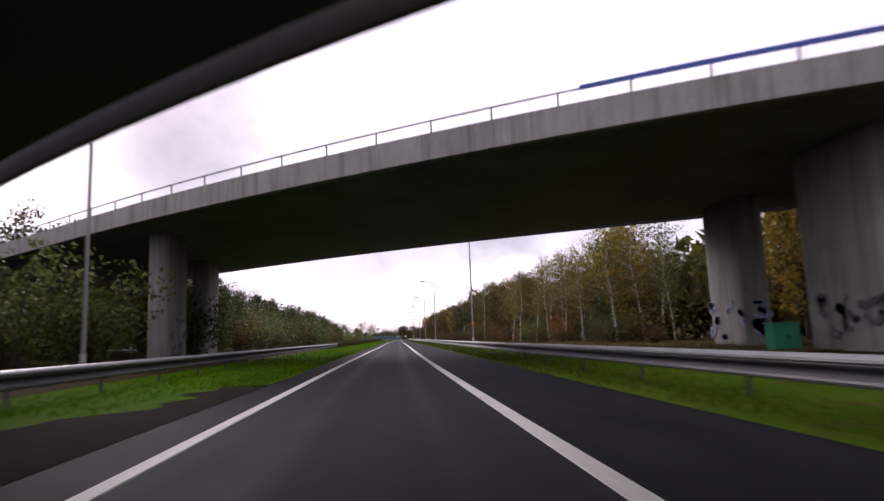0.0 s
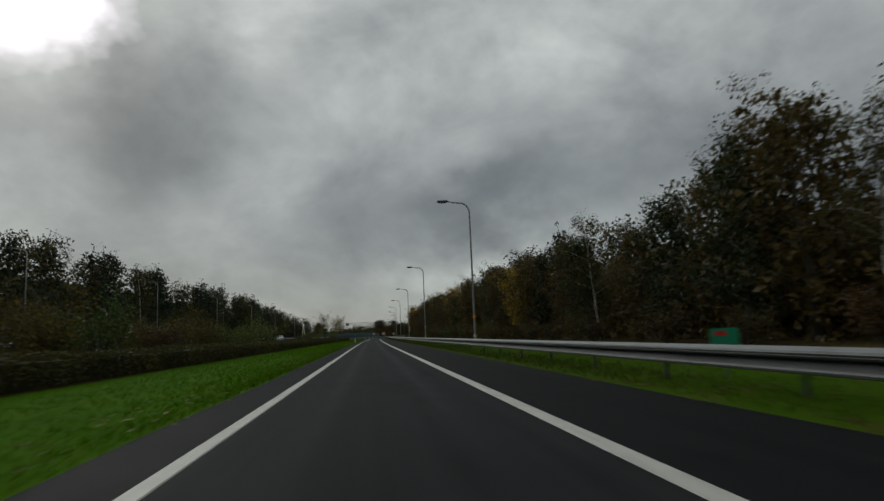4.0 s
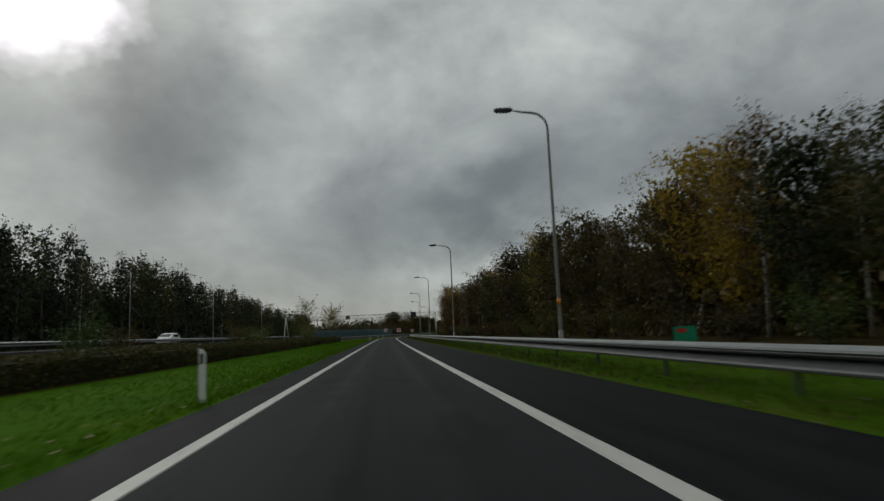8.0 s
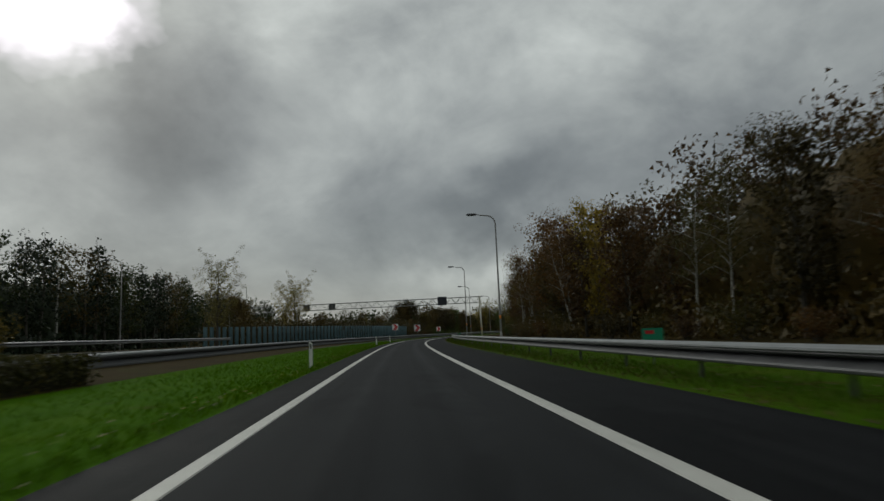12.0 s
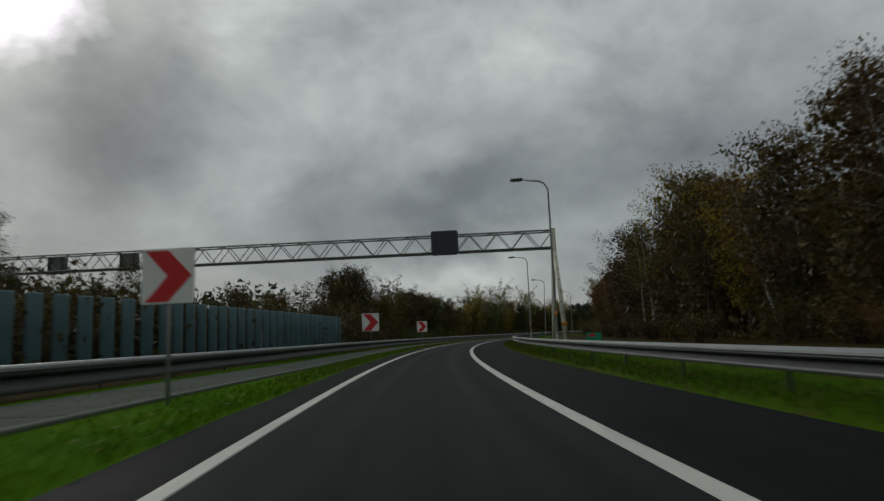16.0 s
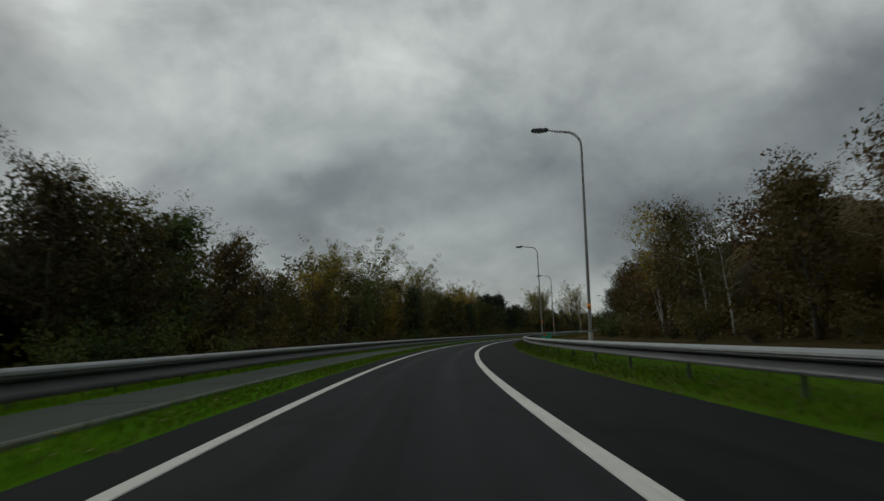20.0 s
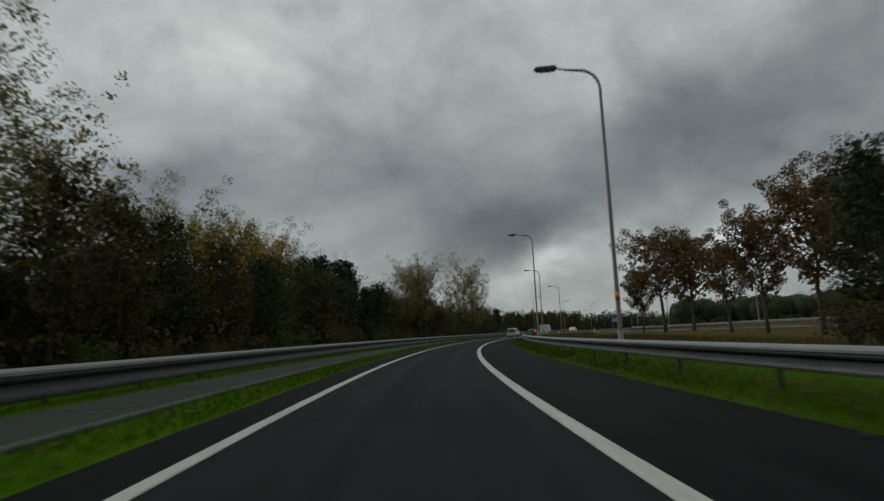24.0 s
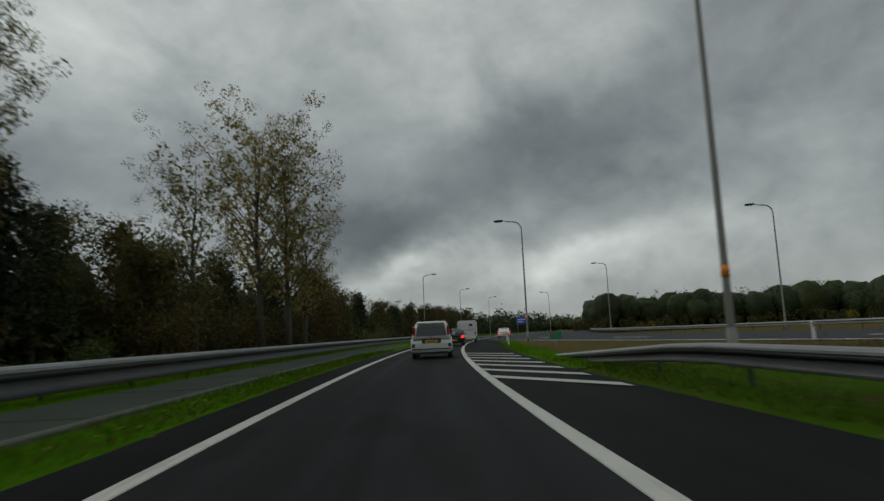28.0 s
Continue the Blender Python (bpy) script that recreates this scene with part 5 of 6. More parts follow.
def copse():
    """The back rows, whose trees cannot be told apart, joined into one sheet of foliage and trunks a kind."""
    rng = np.random.default_rng(3)
    by = {}
    for key, m in COPSE:
        for ch in PROTO[key].children:
            by.setdefault((ch.name.split(".")[0] == "crown", ch.data.materials[0].name), []).append((ch.data, m))
    for (crown, mat), items in by.items():
        vs, fs, base = [], [], 0
        for me, m in items:
            v = np.empty(len(me.vertices) * 3, dtype=np.float32)
            me.vertices.foreach_get("co", v)
            v = v.reshape(-1, 3)
            if crown:
                q = v.reshape(-1, 3, 3)
                q = q[rng.permutation(len(q))[: int(len(q) * 0.19)]]
                c = q.mean(1, keepdims=True)
                grow = np.clip(0.42 / np.maximum(np.linalg.norm(q[:, 1] - q[:, 0], axis=1), 0.01), 1.0, 2.4)[:, None, None]
                v = (c + (q - c) * grow).reshape(-1, 3)
                f = np.arange(len(v)).reshape(-1, 3)
            else:
                f = np.array([tuple(p.vertices) for p in me.polygons if len(p.vertices) == 4][:48])
            mm = np.array(m)
            vs.append(v @ mm[:3, :3].T + mm[:3, 3])
            fs.append(f + base)
            base += len(v)
        ob = part("back_row_foliage" if crown else "back_row_timber", fast_mesh("back_row", np.concatenate(vs), np.concatenate(fs), bpy.data.materials[mat]))
        tagged(ob, "trees deeper in the wood in autumn leaf" if crown else "trunks and limbs deeper in the wood", "woodland", kind="stuff")


copse()


def woods(name, label, s0, s1, near, far, low, high, count, leaf, size, seed, lumps=6.0):
    """A deep stand of trees too far or too dense to tell apart."""
    rng = np.random.default_rng(seed)
    n = max(8, int((s1 - s0) / lumps) * 4)
    cs, co = rng.uniform(s0, s1, n), rng.uniform(0, 1, n)
    ch = rng.uniform(low, high, n)
    i = rng.integers(0, n, count)
    rad = 2.6
    s = cs[i] + rng.normal(0, rad, count)
    oo = np.array([near(a) for a in s]) + (np.array([far(a) for a in s]) - np.array([near(a) for a in s])) * co[i] + rng.normal(0, 1.2, count)
    z = ch[i] * (0.02 + 0.98 * rng.uniform(0, 1, count) ** 0.65) - np.abs((s - cs[i]) / rad) * 1.2
    x, y, _ = spot(s, oo)
    c = np.stack([x, y, np.maximum(z, 0.2) + 0.2], 1)
    v, f = leaf_cards(c, count, 0.25, size, rng)
    ob = part(name, fast_mesh(name, v, f, LEAF[leaf]))
    return tagged(ob, label, "woodland", kind="stuff")


fr, fl = front_right, front_left


def crown_shell(seed):
    """A lumpy crown of about one metre radius: vertices and faces, used where foliage is too deep to see leaves."""
    rng = np.random.default_rng(seed)
    bm = bmesh.new()
    bmesh.ops.create_icosphere(bm, subdivisions=2, radius=1.0)
    v = np.array([p.co for p in bm.verts]) * rng.uniform(0.78, 1.12, (len(bm.verts), 1))
    f = np.array([[p.index for p in q.verts] for q in bm.faces])
    bm.free()
    return v, f


SHELLS = [crown_shell(k) for k in range(5)]


def shells(name, label, places, leaf):
    """Dense inner foliage of many crowns. places: x, y, height and half width of each."""
    rng = np.random.default_rng(len(places))
    vs, fs, base = [], [], 0
    for x, y, h, w in places:
        v, f = SHELLS[rng.integers(0, 5)]
        a = rng.uniform(0, 6.28)
        c, s = math.cos(a), math.sin(a)
        q = np.stack([x + w * (c * v[:, 0] - s * v[:, 1]), y + w * (s * v[:, 0] + c * v[:, 1]), h * (0.5 + 0.5 * v[:, 2])], 1)
        vs.append(q)
        fs.append(f + base)
        base += len(v)
    return tagged(part(name, fast_mesh(name, np.concatenate(vs), np.concatenate(fs), LEAF[leaf])), label, "woodland", kind="stuff")


def shell_row(s0, s1, step, edge, tall, seed, top=12.0, wide=2.6):
    rng = np.random.default_rng(seed)
    out = []
    for s in np.arange(s0, s1, step):
        for d in (6.5, 11.0):
            x, y, _ = spot(s + rng.uniform(-1, 1), edge(s, d + rng.uniform(-1, 1)))
            out.append((float(x), float(y), float(tall(s)) * top * rng.uniform(0.55, 0.8), wide * rng.uniform(0.8, 1.15)))
    return out


shells("wood_heart", "dense dark heart of the eastern wood", shell_row(44, 624, 3.8, lambda s, d: fr(s) + d, tall_right, 61, 13.2, 2.6), "brown")
shells("wood_heart", "dense dark heart of the wood in the bend", shell_row(488, 880, 4.4, lambda s, d: fl(s) - d, tall_left, 62, 12.8, 2.7), "green")
shells("wood_heart", "dense dark heart of the wood across the motorway", shell_row(34, 540, 4.8, lambda s, d: far_o(s) - d, tall_far, 63, 13.0, 3.2), "pine")
woods("wood_interior", "dim interior of the wood beside the hard shoulder", 60, 626, lambda s: fr(s) + 7, lambda s: fr(s) + (26 if s < 590 else 12), 4.5, 8.5, 34000, "brown", 0.9, 1)
woods("wood_interior", "dark green interior of the wood across the motorway", 40, 545, lambda s: far_o(s) - 5, lambda s: far_o(s) - 28, 10, 15, 36000, "pine", 1.0, 2)
woods("wood_interior", "dim interior of the wood in the bend", 486, 905, lambda s: fl(s) - 8, lambda s: fl(s) - 26, 5.5, 9.0, 46000, "green", 0.85, 3)
woods("wood_depth", "dark depth of the wood beside the hard shoulder", 30, 626, lambda s: fr(s) + 10, lambda s: fr(s) + (15 if s < 590 else 13), 5.0, 8.0, 14000, "brown", 1.1, 21, 4.0)
woods("wood_depth", "dark depth of the tall wood beside the hard shoulder", 290, 530, lambda s: fr(s) + 6, lambda s: fr(s) + 13, 7.0, 9.6, 10000, "brown", 1.1, 31, 4.0)
woods("wood_depth", "yellow-green depth of the birch wood beside the hard shoulder", 40, 112, lambda s: fr(s) + 5, lambda s: fr(s) + 11, 6.0, 9.5, 9000, "lime", 1.3, 41, 4.0)
woods("wood_depth", "dark depth of the wood across the motorway", 30, 545, lambda s: far_o(s) - 4, lambda s: far_o(s) - 14, 11, 15.0, 14000, "pine", 1.2, 22, 4.0)
woods("wood_depth", "dark depth of the wood in the bend", 486, 905, lambda s: fl(s) - 12, lambda s: fl(s) - 20, 4.6, 7.6, 11000, "green", 1.1, 23, 4.0)
woods("undergrowth", "dark shrubs at the foot of the wood across the motorway", 40, 540, lambda s: far_o(s) + 2, lambda s: far_o(s) - 4, 1.5, 5, 18000, "pine", 0.9, 24, 4.0)
woods("undergrowth", "dense undergrowth at the foot of the eastern wood", 44, 630, lambda s: fr(s) + 0.5, lambda s: fr(s) + 6, 1.2, 4.6, 60000, "brown", 0.42, 4, 4.0)
woods("undergrowth", "dense undergrowth at the foot of the western wood", 486, 660, lambda s: fl(s) + 0.5, lambda s: fl(s) - 6, 1.2, 4.6, 22000, "olive", 0.42, 5, 4.0)
woods("undergrowth", "dark green undergrowth at the foot of the western wood", 660, 880, lambda s: fl(s) + 0.5, lambda s: fl(s) - 6, 1.2, 4.6, 24000, "green", 0.42, 25, 4.0)


def woods_arc(name, label, az0, az1, r0, r1, low, high, count, leaf, size, seed, per=5):
    """A far wood's edge on an arc about the meadow."""
    rng = np.random.default_rng(seed)
    n = int((az1 - az0) * per)
    ca, cr, ch = rng.uniform(az0, az1, n), rng.uniform(r0, r1, n), rng.uniform(low, high, n)
    i = rng.integers(0, n, count)
    u = rng.normal(0, 1, (count, 3))
    u /= np.linalg.norm(u, axis=1)[:, None]
    u *= rng.uniform(0.75, 1.0, (count, 1))
    wide = np.minimum(0.42 * ch[i], 5.0)
    a = np.radians(ca[i]) + u[:, 0] * wide / cr[i]
    r = cr[i] + u[:, 1] * wide
    z = ch[i] * (0.55 + 0.45 * u[:, 2]) - 0.6
    c = np.stack([130 + r * np.sin(a), 655 + r * np.cos(a), np.maximum(z, -1.0)], 1)
    v, f = leaf_cards(c, count, 0.3, size, rng)
    return tagged(part(name, fast_mesh(name, v, f, LEAF[leaf])), label, "woodland", kind="stuff")


def arc_places(az0, az1, r0, r1, low, high, n, seed):
    rng = np.random.default_rng(seed)
    a, r, h = np.radians(rng.uniform(az0, az1, n)), rng.uniform(r0, r1, n), rng.uniform(low, high, n)
    return [(130 + r[i] * math.sin(a[i]), 655 + r[i] * math.cos(a[i]), h[i], 0.42 * h[i]) for i in range(n)]


woods_arc("far_wood", "distant line of autumn woods beyond the motorway", 62, 122, 225, 300, 9.0, 14.5, 80000, "green", 0.55, 6, 6)
shells("far_wood_heart", "dark rounded crowns of the distant woods", arc_places(62, 122, 232, 292, 8.5, 13.5, 420, 17), "green")
woods_arc("far_shrubs", "olive and orange shrubs before the distant woods", 60, 120, 190, 222, 2.0, 4.4, 16000, "olive", 0.6, 18, 2)
woods_arc("far_shrubs", "yellow autumn shrubs before the distant woods", 64, 116, 185, 215, 2.4, 4.2, 2600, "yellow", 0.5, 28, 0.16)
woods_arc("far_wood", "distant dark trees beside the motorway ahead", 28, 66, 320, 400, 5, 8.2, 34000, "green", 0.6, 16, 6)
shells("far_wood_heart", "dark crowns of the trees beside the motorway ahead", arc_places(28, 66, 328, 398, 4.5, 7.6, 260, 19), "green")
woods("far_wood", "distant woods that close the view ahead", 905, 1080, lambda s: -70, lambda s: -14, 7, 11, 20000, "green", 0.9, 7, 3.0)
woods("undergrowth", "brown shrubs behind the noise barrier", 411, 500, lambda s: bar_o(s) - 1.8, lambda s: bar_o(s) - 6, 2.6, 4.7, 46000, "brown", 0.3, 8, 3.0)
woods("undergrowth", "dim thicket behind the noise barrier", 416, 500, lambda s: bar_o(s) - 8, lambda s: bar_o(s) - (12 if s < 425 else 18), 3.0, 5.2, 20000, "brown", 0.5, 38, 3.0)
woods("far_wood", "low wood beyond the opposite carriageway", 440, 560, lambda s: -75, lambda s: -95, 7, 12, 6000, "green", 0.9, 9)


# ---- clipped hedge ----
def hedge():
    rng = np.random.default_rng(5)
    n = 105000
    s = rng.uniform(86, 340.5, n)
    wob = 0.12 * np.sin(s * 0.9) + 0.09 * np.sin(s * 0.31 + 1)
    face = rng.integers(0, 3, n)
    o = np.where(face == 0, -8.75 + wob * 0.6, np.where(face == 1, -10.4, rng.uniform(-10.4, -8.75, n)))
    z = np.where(face == 2, 0.86 + wob * 0.6, 0.88 * rng.uniform(0.05, 1.0, n) ** 0.85)
    x, y, _ = spot(s, o)
    c = np.stack([x, y, z + 0.06], 1)
    v, f = leaf_cards(c, n, 0.05, 0.12, rng)
    me = fast_mesh("foliage", v, f, LEAF["hedge"])
    h = thing("hedge", Matrix(), "long clipped hedge turning brown in autumn", "hedge")
    part("foliage", me, None, h)
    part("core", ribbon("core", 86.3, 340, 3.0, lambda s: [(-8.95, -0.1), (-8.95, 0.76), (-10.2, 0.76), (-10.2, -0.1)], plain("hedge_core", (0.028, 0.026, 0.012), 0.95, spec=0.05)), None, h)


hedge()


def grass(name, label, s0, s1, o0, o1, dens, seed, hmax=0.13, blade=None, base=0.02):
    rng = np.random.default_rng(seed)
    n = int((s1 - s0) * abs(o1 - o0) * dens)
    s = rng.uniform(s0, s1, n)
    o = o0 + (o1 - o0) * rng.uniform(0, 1, n)
    x, y, _ = spot(s, o)
    patchy = 0.75 + 0.2 * np.sin(x * 0.7) * np.sin(y * 0.23) + rng.normal(0, 0.15, n)
    hh = hmax * np.clip(patchy, 0.3, 1.3) * rng.uniform(0.5, 1.2, n)
    a = rng.uniform(0, 2 * math.pi, n)
    w = rng.uniform(0.006, 0.016, n)
    z = np.full(n, base)
    b0 = np.stack([x - np.cos(a) * w, y - np.sin(a) * w, z], 1)
    b1 = np.stack([x + np.cos(a) * w, y + np.sin(a) * w, z], 1)
    tip = np.stack([x + rng.normal(0, 0.05, n), y + rng.normal(0, 0.05, n), z + hh + 0.03], 1)
    v = np.stack([b0, b1, tip], 1).reshape(-1, 3)
    f = np.arange(n * 3).reshape(-1, 3)
    return tagged(part(name, fast_mesh(name, v, f, blade or BLADE)), label, "grass", kind="stuff")


grass("grass", "short bright green grass of the lane's verge", 16, 436, -2.95, -4.5, 100, 1, 0.075)
grass("grass", "short green grass of the verge in the bend", 436, 740, -2.95, -4.4, 88, 11, 0.12, BLADE_DULL)
grass("autumn_grass", "brownish tufts among the grass in the bend", 436, 740, -2.9, -4.4, 22, 15, 0.11, BLADE_DRY)
grass("grass", "short green grass further from the lane", 11, 436, -4.5, -8.7, 52, 2, 0.08)
grass("grass", "green grass with fallen leaves under the guard rail", -5, 717, 4.7, 7.5, 46, 3, 0.15, BLADE_DULL)
grass("grass", "fresh green grass between the shoulder and the guard rail", -5, 717, 4.6, 6.6, 40, 14, 0.1, BLADE_DULL)
grass("grass", "thin grass behind the concrete strip", 450, 740, -6.8, -9.5, 24, 4, 0.22, BLADE_DULL)
grass("grass", "grass tip of the gore", 712, 752, 4.6, 6.4, 40, 5, 0.14)
grass("autumn_grass", "ragged brownish grass along the asphalt's edge", 18, 436, -2.9, -3.5, 70, 12, 0.1, BLADE_DULL)
grass("autumn_grass", "brown grass and fallen leaves along the shoulder's edge", -5, 717, 4.4, 6.2, 30, 13, 0.11, BLADE_DRY)
grass("dry_grass", "tall dry grass of the meadow beside the ramp", 600, 712, 7.5, 11.5, 22, 6, 0.42, BLADE_DRY)
grass("dry_grass", "dry brown grass in the hollow of the meadow", 612, 700, 11.5, 21, 22, 26, 0.45, BLADE_DRY, -0.22)
grass("dry_grass", "dry grass of the meadow where the ramp meets the motorway", 690, 716, 9.5, 15.0, 30, 46, 0.4, BLADE_DRY, 0.1)
grass("dry_grass", "pale dry grass at the foot of the birches", 24, 128, 9.5, 17, 22, 36, 0.3, BLADE_DRY, 0.14)


def fallen_leaves(label, s0, s1, o0, o1, count, seed, leaf):
    """Single leaves lying on the asphalt's edge and the grass."""
    rng = np.random.default_rng(seed)
    s = rng.uniform(s0, s1, count)
    o = o0 + (o1 - o0) * rng.beta(1.5, 3.0, count)
    x, y, _ = spot(s, o)
    a = rng.uniform(0, 2 * math.pi, count)
    r = rng.uniform(0.03, 0.07, count)
    z = 0.03 + np.where(np.abs(o - 1) > 3.9, rng.uniform(0.05, 0.13, count), 0.0)
    tri = []
    for k, w in ((0, 1.0), (2.2, 0.8), (4.1, 0.9)):
        tri.append(np.stack([x + np.cos(a + k) * r * w, y + np.sin(a + k) * r * w, z + rng.uniform(-0.01, 0.02, count)], 1))
    v = np.stack(tri, 1).reshape(-1, 3)
    return tagged(part("fallen_leaves", fast_mesh("fallen_leaves", v, np.arange(count * 3).reshape(-1, 3), LEAF[leaf])), label, "fallen leaves", kind="stuff")


fallen_leaves("brown leaves fallen along the shoulder's edge", 30, 717, 4.2, 7.5, 9000, 51, "rust")
fallen_leaves("yellow leaves scattered on the verge", 30, 740, -2.8, -4.6, 4000, 52, "yellow")

# ---- vehicles, as they stand when the ramp joins the motorway ----


def car_body(sections, mat, parent, name="body"):
    """A body lofted through cross sections: (y, [(x, z), ...]) of the right half, mirrored."""
    bm = bmesh.new()
    rows = []
    for y, half in sections:
        pts = [(x, z) for x, z in half] + [(-x, z) for x, z in reversed(half)]
        rows.append([bm.verts.new((x, y, z)) for x, z in pts])
    k = len(rows[0])
    for a, b in zip(rows, rows[1:]):
        for i in range(k):
            bm.faces.new((a[i], a[(i + 1) % k], b[(i + 1) % k], b[i]))
    bm.faces.new(rows[0][::-1])
    bm.faces.new(rows[-1])
    bmesh.ops.recalc_face_normals(bm, faces=bm.faces)
    bmesh.ops.bevel(bm, geom=[e for e in bm.edges if e.is_manifold and e.calc_face_angle(0) > 0.5], offset=0.035, segments=2, affect="EDGES")
    for f in bm.faces:
        f.smooth = True
    return part(name, bm, mat, parent)


def wheels(parent, track, ys, r=0.32, w=0.2):
    for y in ys:
        for x in (-track, track):
            wh = part("wheel", tube([(x - w / 2, y, r), (x - w / 2 + 0.02, y, r), (x + w / 2 - 0.02, y, r), (x + w / 2, y, r)], [r - 0.03, r, r, r - 0.03], 20), RUBBER, parent, "black tyre")
            q = math.copysign(w / 2 + 0.005, x)
            part("rim", tube([(x + q - math.copysign(0.03, x), y, r), (x + q, y, r)], [r * 0.62, r * 0.58], 14), GALV, wh, "silver wheel rim")


def passenger_car(m, kind, paint, label, lit=False, ahead=True):
    """kind: van or car. y points the way it drives."""
    c = thing("car" if kind == "car" else "minivan", m, label, "car", "vehicles on the road")
    if kind == "van":
        W, L, H, sill, belt = 0.91, 4.6, 1.64, 0.28, 0.98
        prof = [(-2.3, 0.80, 0.98), (-2.2, 0.93, 1.56), (-1.9, 0.95, H), (0.0, 0.96, H), (0.75, 0.96, 1.57), (1.55, 0.97, 1.08), (2.1, 0.8, 0.92), (2.3, 0.62, 0.7)]
    else:
        W, L, H, sill, belt = 0.87, 4.2, 1.46, 0.24, 0.88
        prof = [(-2.1, 0.70, 0.90), (-1.95, 0.86, 1.05), (-1.35, 0.92, H - 0.03), (-0.2, 0.92, H), (0.45, 0.92, H - 0.08), (1.15, 0.92, 0.98), (1.9, 0.72, 0.82), (2.1, 0.6, 0.62)]
    low, high = [], []
    for y, b, top in prof:
        bz = min(b, top)
        low.append((y, [(W * 0.9, sill), (W, sill + 0.18), (W, bz * 0.86), (W * 0.965, bz)]))
    body = car_body(low, paint, c)
    roof = []
    for y, b, top in prof:
        t = max(top, b + 0.012)
        k = 0.94 - 0.22 * (t - b) / 0.8
        roof.append((y, [(W * 0.955, b - 0.01), (W * k, t - 0.05 if t - b > 0.2 else t - 0.004), (W * k * 0.86, t)]))
    cabin = car_body(roof, paint, c, "cabin")
    yr = prof[0][0]
    if kind == "van":
        part("rear_window", mesh("rear_window", [(-0.68, yr - 0.03, 1.0), (0.68, yr - 0.03, 1.0), (0.6, yr + 0.045, 1.44), (-0.6, yr + 0.045, 1.44)], [(0, 1, 2, 3)]), GLASS, cabin, "dark tinted rear window")
        for x in (-1, 1):
            part("tail_light", box(min(x * 0.70, x * 0.80), max(x * 0.70, x * 0.80), yr - 0.03, yr + 0.12, 1.0, 1.42, 0.03), TAIL_LIT if lit else TAIL, cabin, "upright red tail light")
            part("roof_rail", tube([(x * 0.62, -1.8, H - 0.03), (x * 0.62, -1.7, H + 0.06), (x * 0.62, 0.2, H + 0.06), (x * 0.62, 0.35, H - 0.05)], [0.02] * 4, 8), DARK_STEEL, c)
            part("reflector", box(min(x * 0.72, x * 0.86), max(x * 0.72, x * 0.86), yr - 0.075, yr - 0.03, 0.5, 0.66, 0.01), BLACK, body)
            part("mirror", box(min(x * 0.9, x * 1.08), max(x * 0.9, x * 1.08), 0.95, 1.1, 1.0, 1.16, 0.03), paint, c)
            part("side_window", box(min(x * 0.83, x * 0.9), max(x * 0.83, x * 0.9), -1.9, 0.9, 1.03, 1.45, 0.02), GLASS, cabin)
        part("bumper", box(-0.9, 0.9, yr - 0.07, yr + 0.25, 0.3, 0.66, 0.06), paint, body)
        part("bumper_strip", box(-0.86, 0.86, yr - 0.085, yr - 0.05, 0.4, 0.46, 0.01), DARK_STEEL, body)
        part("skirt", box(-0.75, 0.75, yr - 0.03, yr + 0.3, 0.2, 0.31, 0.02), BLACK, body)
        part("number_plate", box(-0.26, 0.26, yr - 0.045, yr - 0.02, 0.70, 0.81, 0.005), PLATE, body, "yellow number plate")
        part("plate_recess", box(-0.42, 0.42, yr - 0.03, yr - 0.008, 0.68, 0.88, 0.01), DARK_STEEL, body)
        part("plate_bar", box(-0.2, 0.2, yr - 0.05, yr - 0.044, 0.735, 0.775), BLACK, body)
        part("badge", tube([(0, yr - 0.03, 0.94), (0, yr - 0.015, 0.94)], [0.05, 0.05], 4), GALV, body)
        part("spoiler", box(-0.6, 0.6, yr - 0.01, yr + 0.25, H - 0.12, H - 0.06, 0.02), paint, cabin)
        wheels(c, 0.79, (-1.5, 1.45))
    else:
        part("rear_window", mesh("rear_window", [(-0.62, yr + 0.16, 1.02), (0.62, yr + 0.16, 1.02), (0.52, yr + 0.66, 1.385), (-0.52, yr + 0.66, 1.385)], [(0, 1, 2, 3)]), GLASS, cabin)
        part("windscreen", mesh("windscreen", [(-0.66, 1.16, 1.02), (0.66, 1.16, 1.02), (0.55, 0.52, 1.38), (-0.55, 0.52, 1.38)], [(1, 0, 3, 2)]), GLASS, cabin)
        for x in (-1, 1):
            part("tail_light", box(min(x * 0.6, x * 0.84), max(x * 0.6, x * 0.84), yr - 0.03, yr + 0.1, 0.66, 0.86, 0.02), TAIL_LIT if lit else TAIL, body, "red tail light")
            part("headlight", box(min(x * 0.55, x * 0.8), max(x * 0.55, x * 0.8), 2.02, 2.12, 0.52, 0.64, 0.02), HEAD_LIT if not ahead else GLASS, body, "headlight")
            part("mirror", box(min(x * 0.88, x * 1.02), max(x * 0.88, x * 1.02), 0.75, 0.88, 0.92, 1.04, 0.02), paint, c)
            part("side_window", box(min(x * 0.775, x * 0.845), max(x * 0.775, x * 0.845), -1.2, 0.6, 0.96, 1.26, 0.02), GLASS, cabin)
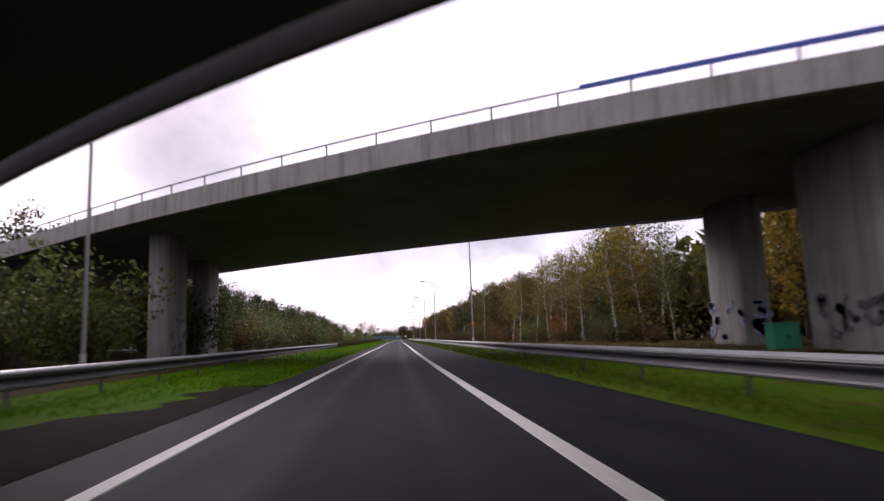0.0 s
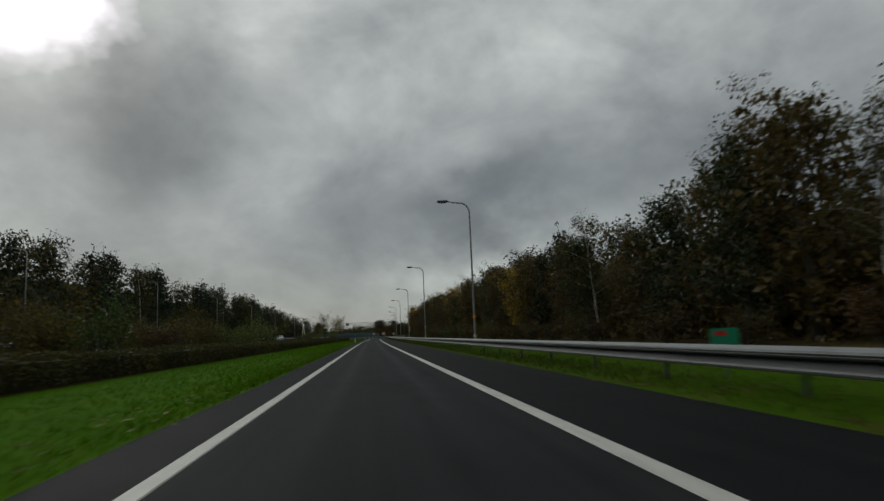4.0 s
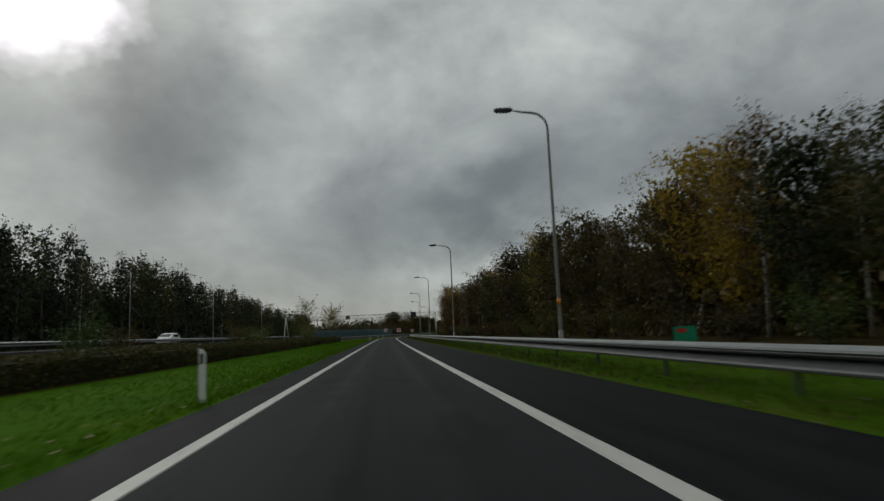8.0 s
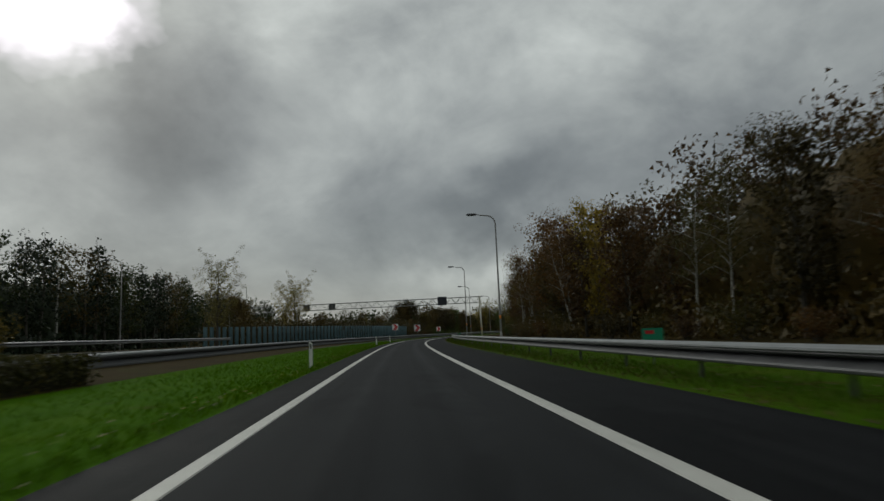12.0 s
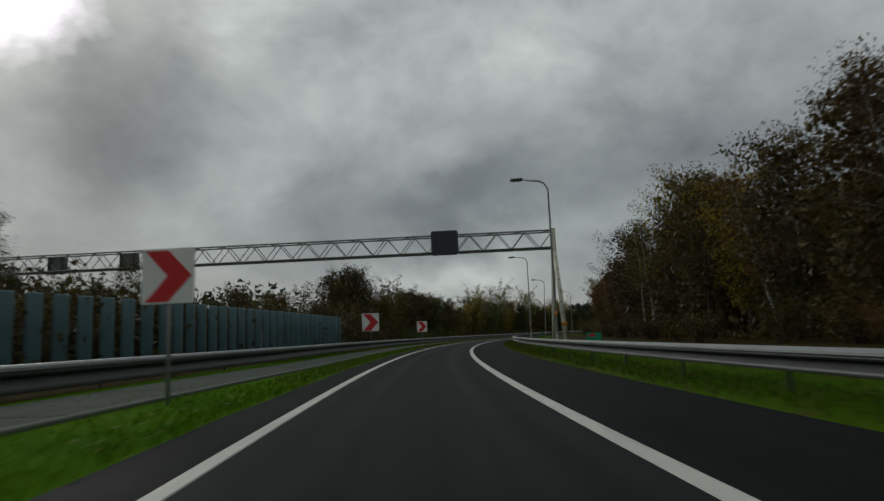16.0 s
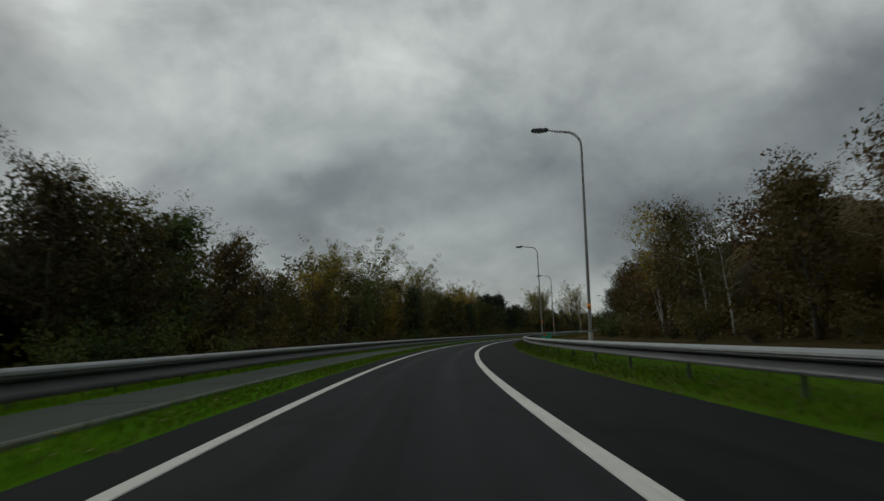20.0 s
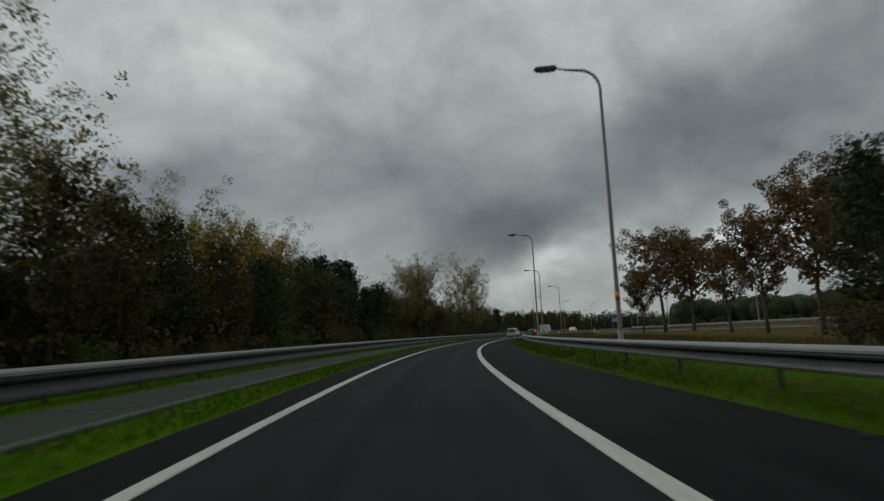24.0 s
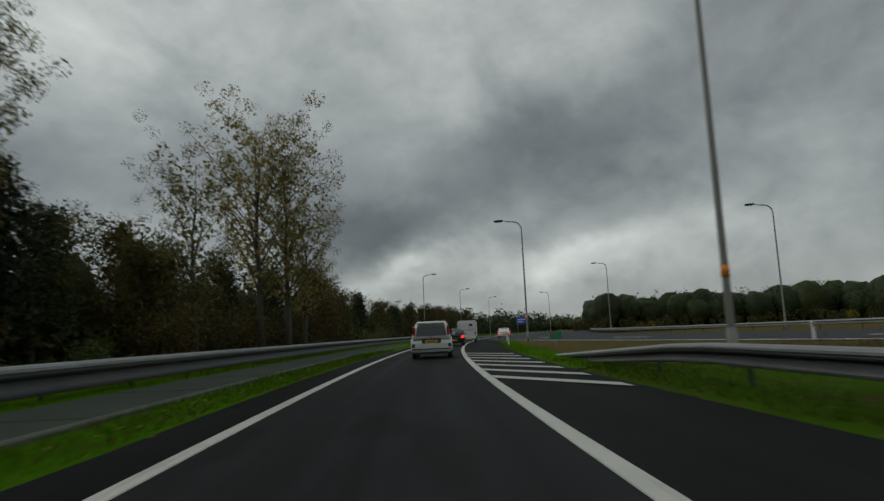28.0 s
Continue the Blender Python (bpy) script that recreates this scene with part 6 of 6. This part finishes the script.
        part("bumper", box(-0.84, 0.84, yr - 0.06, yr + 0.2, 0.28, 0.58, 0.05), paint, body)
        part("front_bumper", box(-0.84, 0.84, 1.95, 2.16, 0.25, 0.5, 0.05), paint, body)
        part("number_plate", box(-0.26, 0.26, yr - 0.075, yr - 0.05, 0.42, 0.53, 0.005), PLATE, body, "yellow number plate")
        wheels(c, 0.76, (-1.3, 1.3))
    return c


passenger_car(stand(725.2, 0.45, 0.012), "van", SILVER, "silver minivan with roof rails driving ahead in the lane")
passenger_car(stand(750.0, 1.1, 0.012), "car", CAR_DARK, "dark hatchback with lit brake lights", True)
passenger_car(stand(790.0, 5.6, 0.06), "car", CAR_WHITE, "white car with red tail lights on the motorway", True)
passenger_car(stand(300.0, -27.5, 0.94, 180), "car", CAR_WHITE, "oncoming white car with headlights on", False, False)
passenger_car(stand(352.0, -27.5, 0.85, 180), "car", CAR_DARK, "oncoming dark car with headlights on", False, False)


def camper(m):
    c = thing("motorhome", m, "boxy white motorhome seen from behind", "motorhome", "vehicles on the road")
    part("box_body", box(-1.0, 1.0, 0.0, 4.6, 0.5, 2.35, 0.12), CAR_WHITE, c)
    part("cab", box(-0.92, 0.92, 4.55, 6.3, 0.45, 2.0, 0.25), CAR_WHITE, c)
    part("rear_window", box(0.25, 0.65, -0.03, 0.02, 1.75, 1.98, 0.03), GLASS, c)
    part("bumper", box(-0.98, 0.98, -0.12, 0.2, 0.38, 0.66, 0.05), SIGN_WHITE, c)
    for x in (-1, 1):
        part("tail_light", box(min(x * 0.84, x * 0.94), max(x * 0.84, x * 0.94), -0.04, 0.03, 0.75, 1.2, 0.02), TAIL, c, "red tail light cluster")
    part("number_plate", box(-0.26, 0.26, -0.14, -0.11, 0.5, 0.61, 0.005), PLATE, c, "yellow number plate")
    part("stripe", box(-0.99, 0.99, -0.012, 0.01, 1.3, 1.34), DARK_STEEL, c, "grey trim stripe")
    wheels(c, 0.86, (1.1, 5.4), 0.35, 0.24)


camper(stand(763.5, 1.75, 0.012))
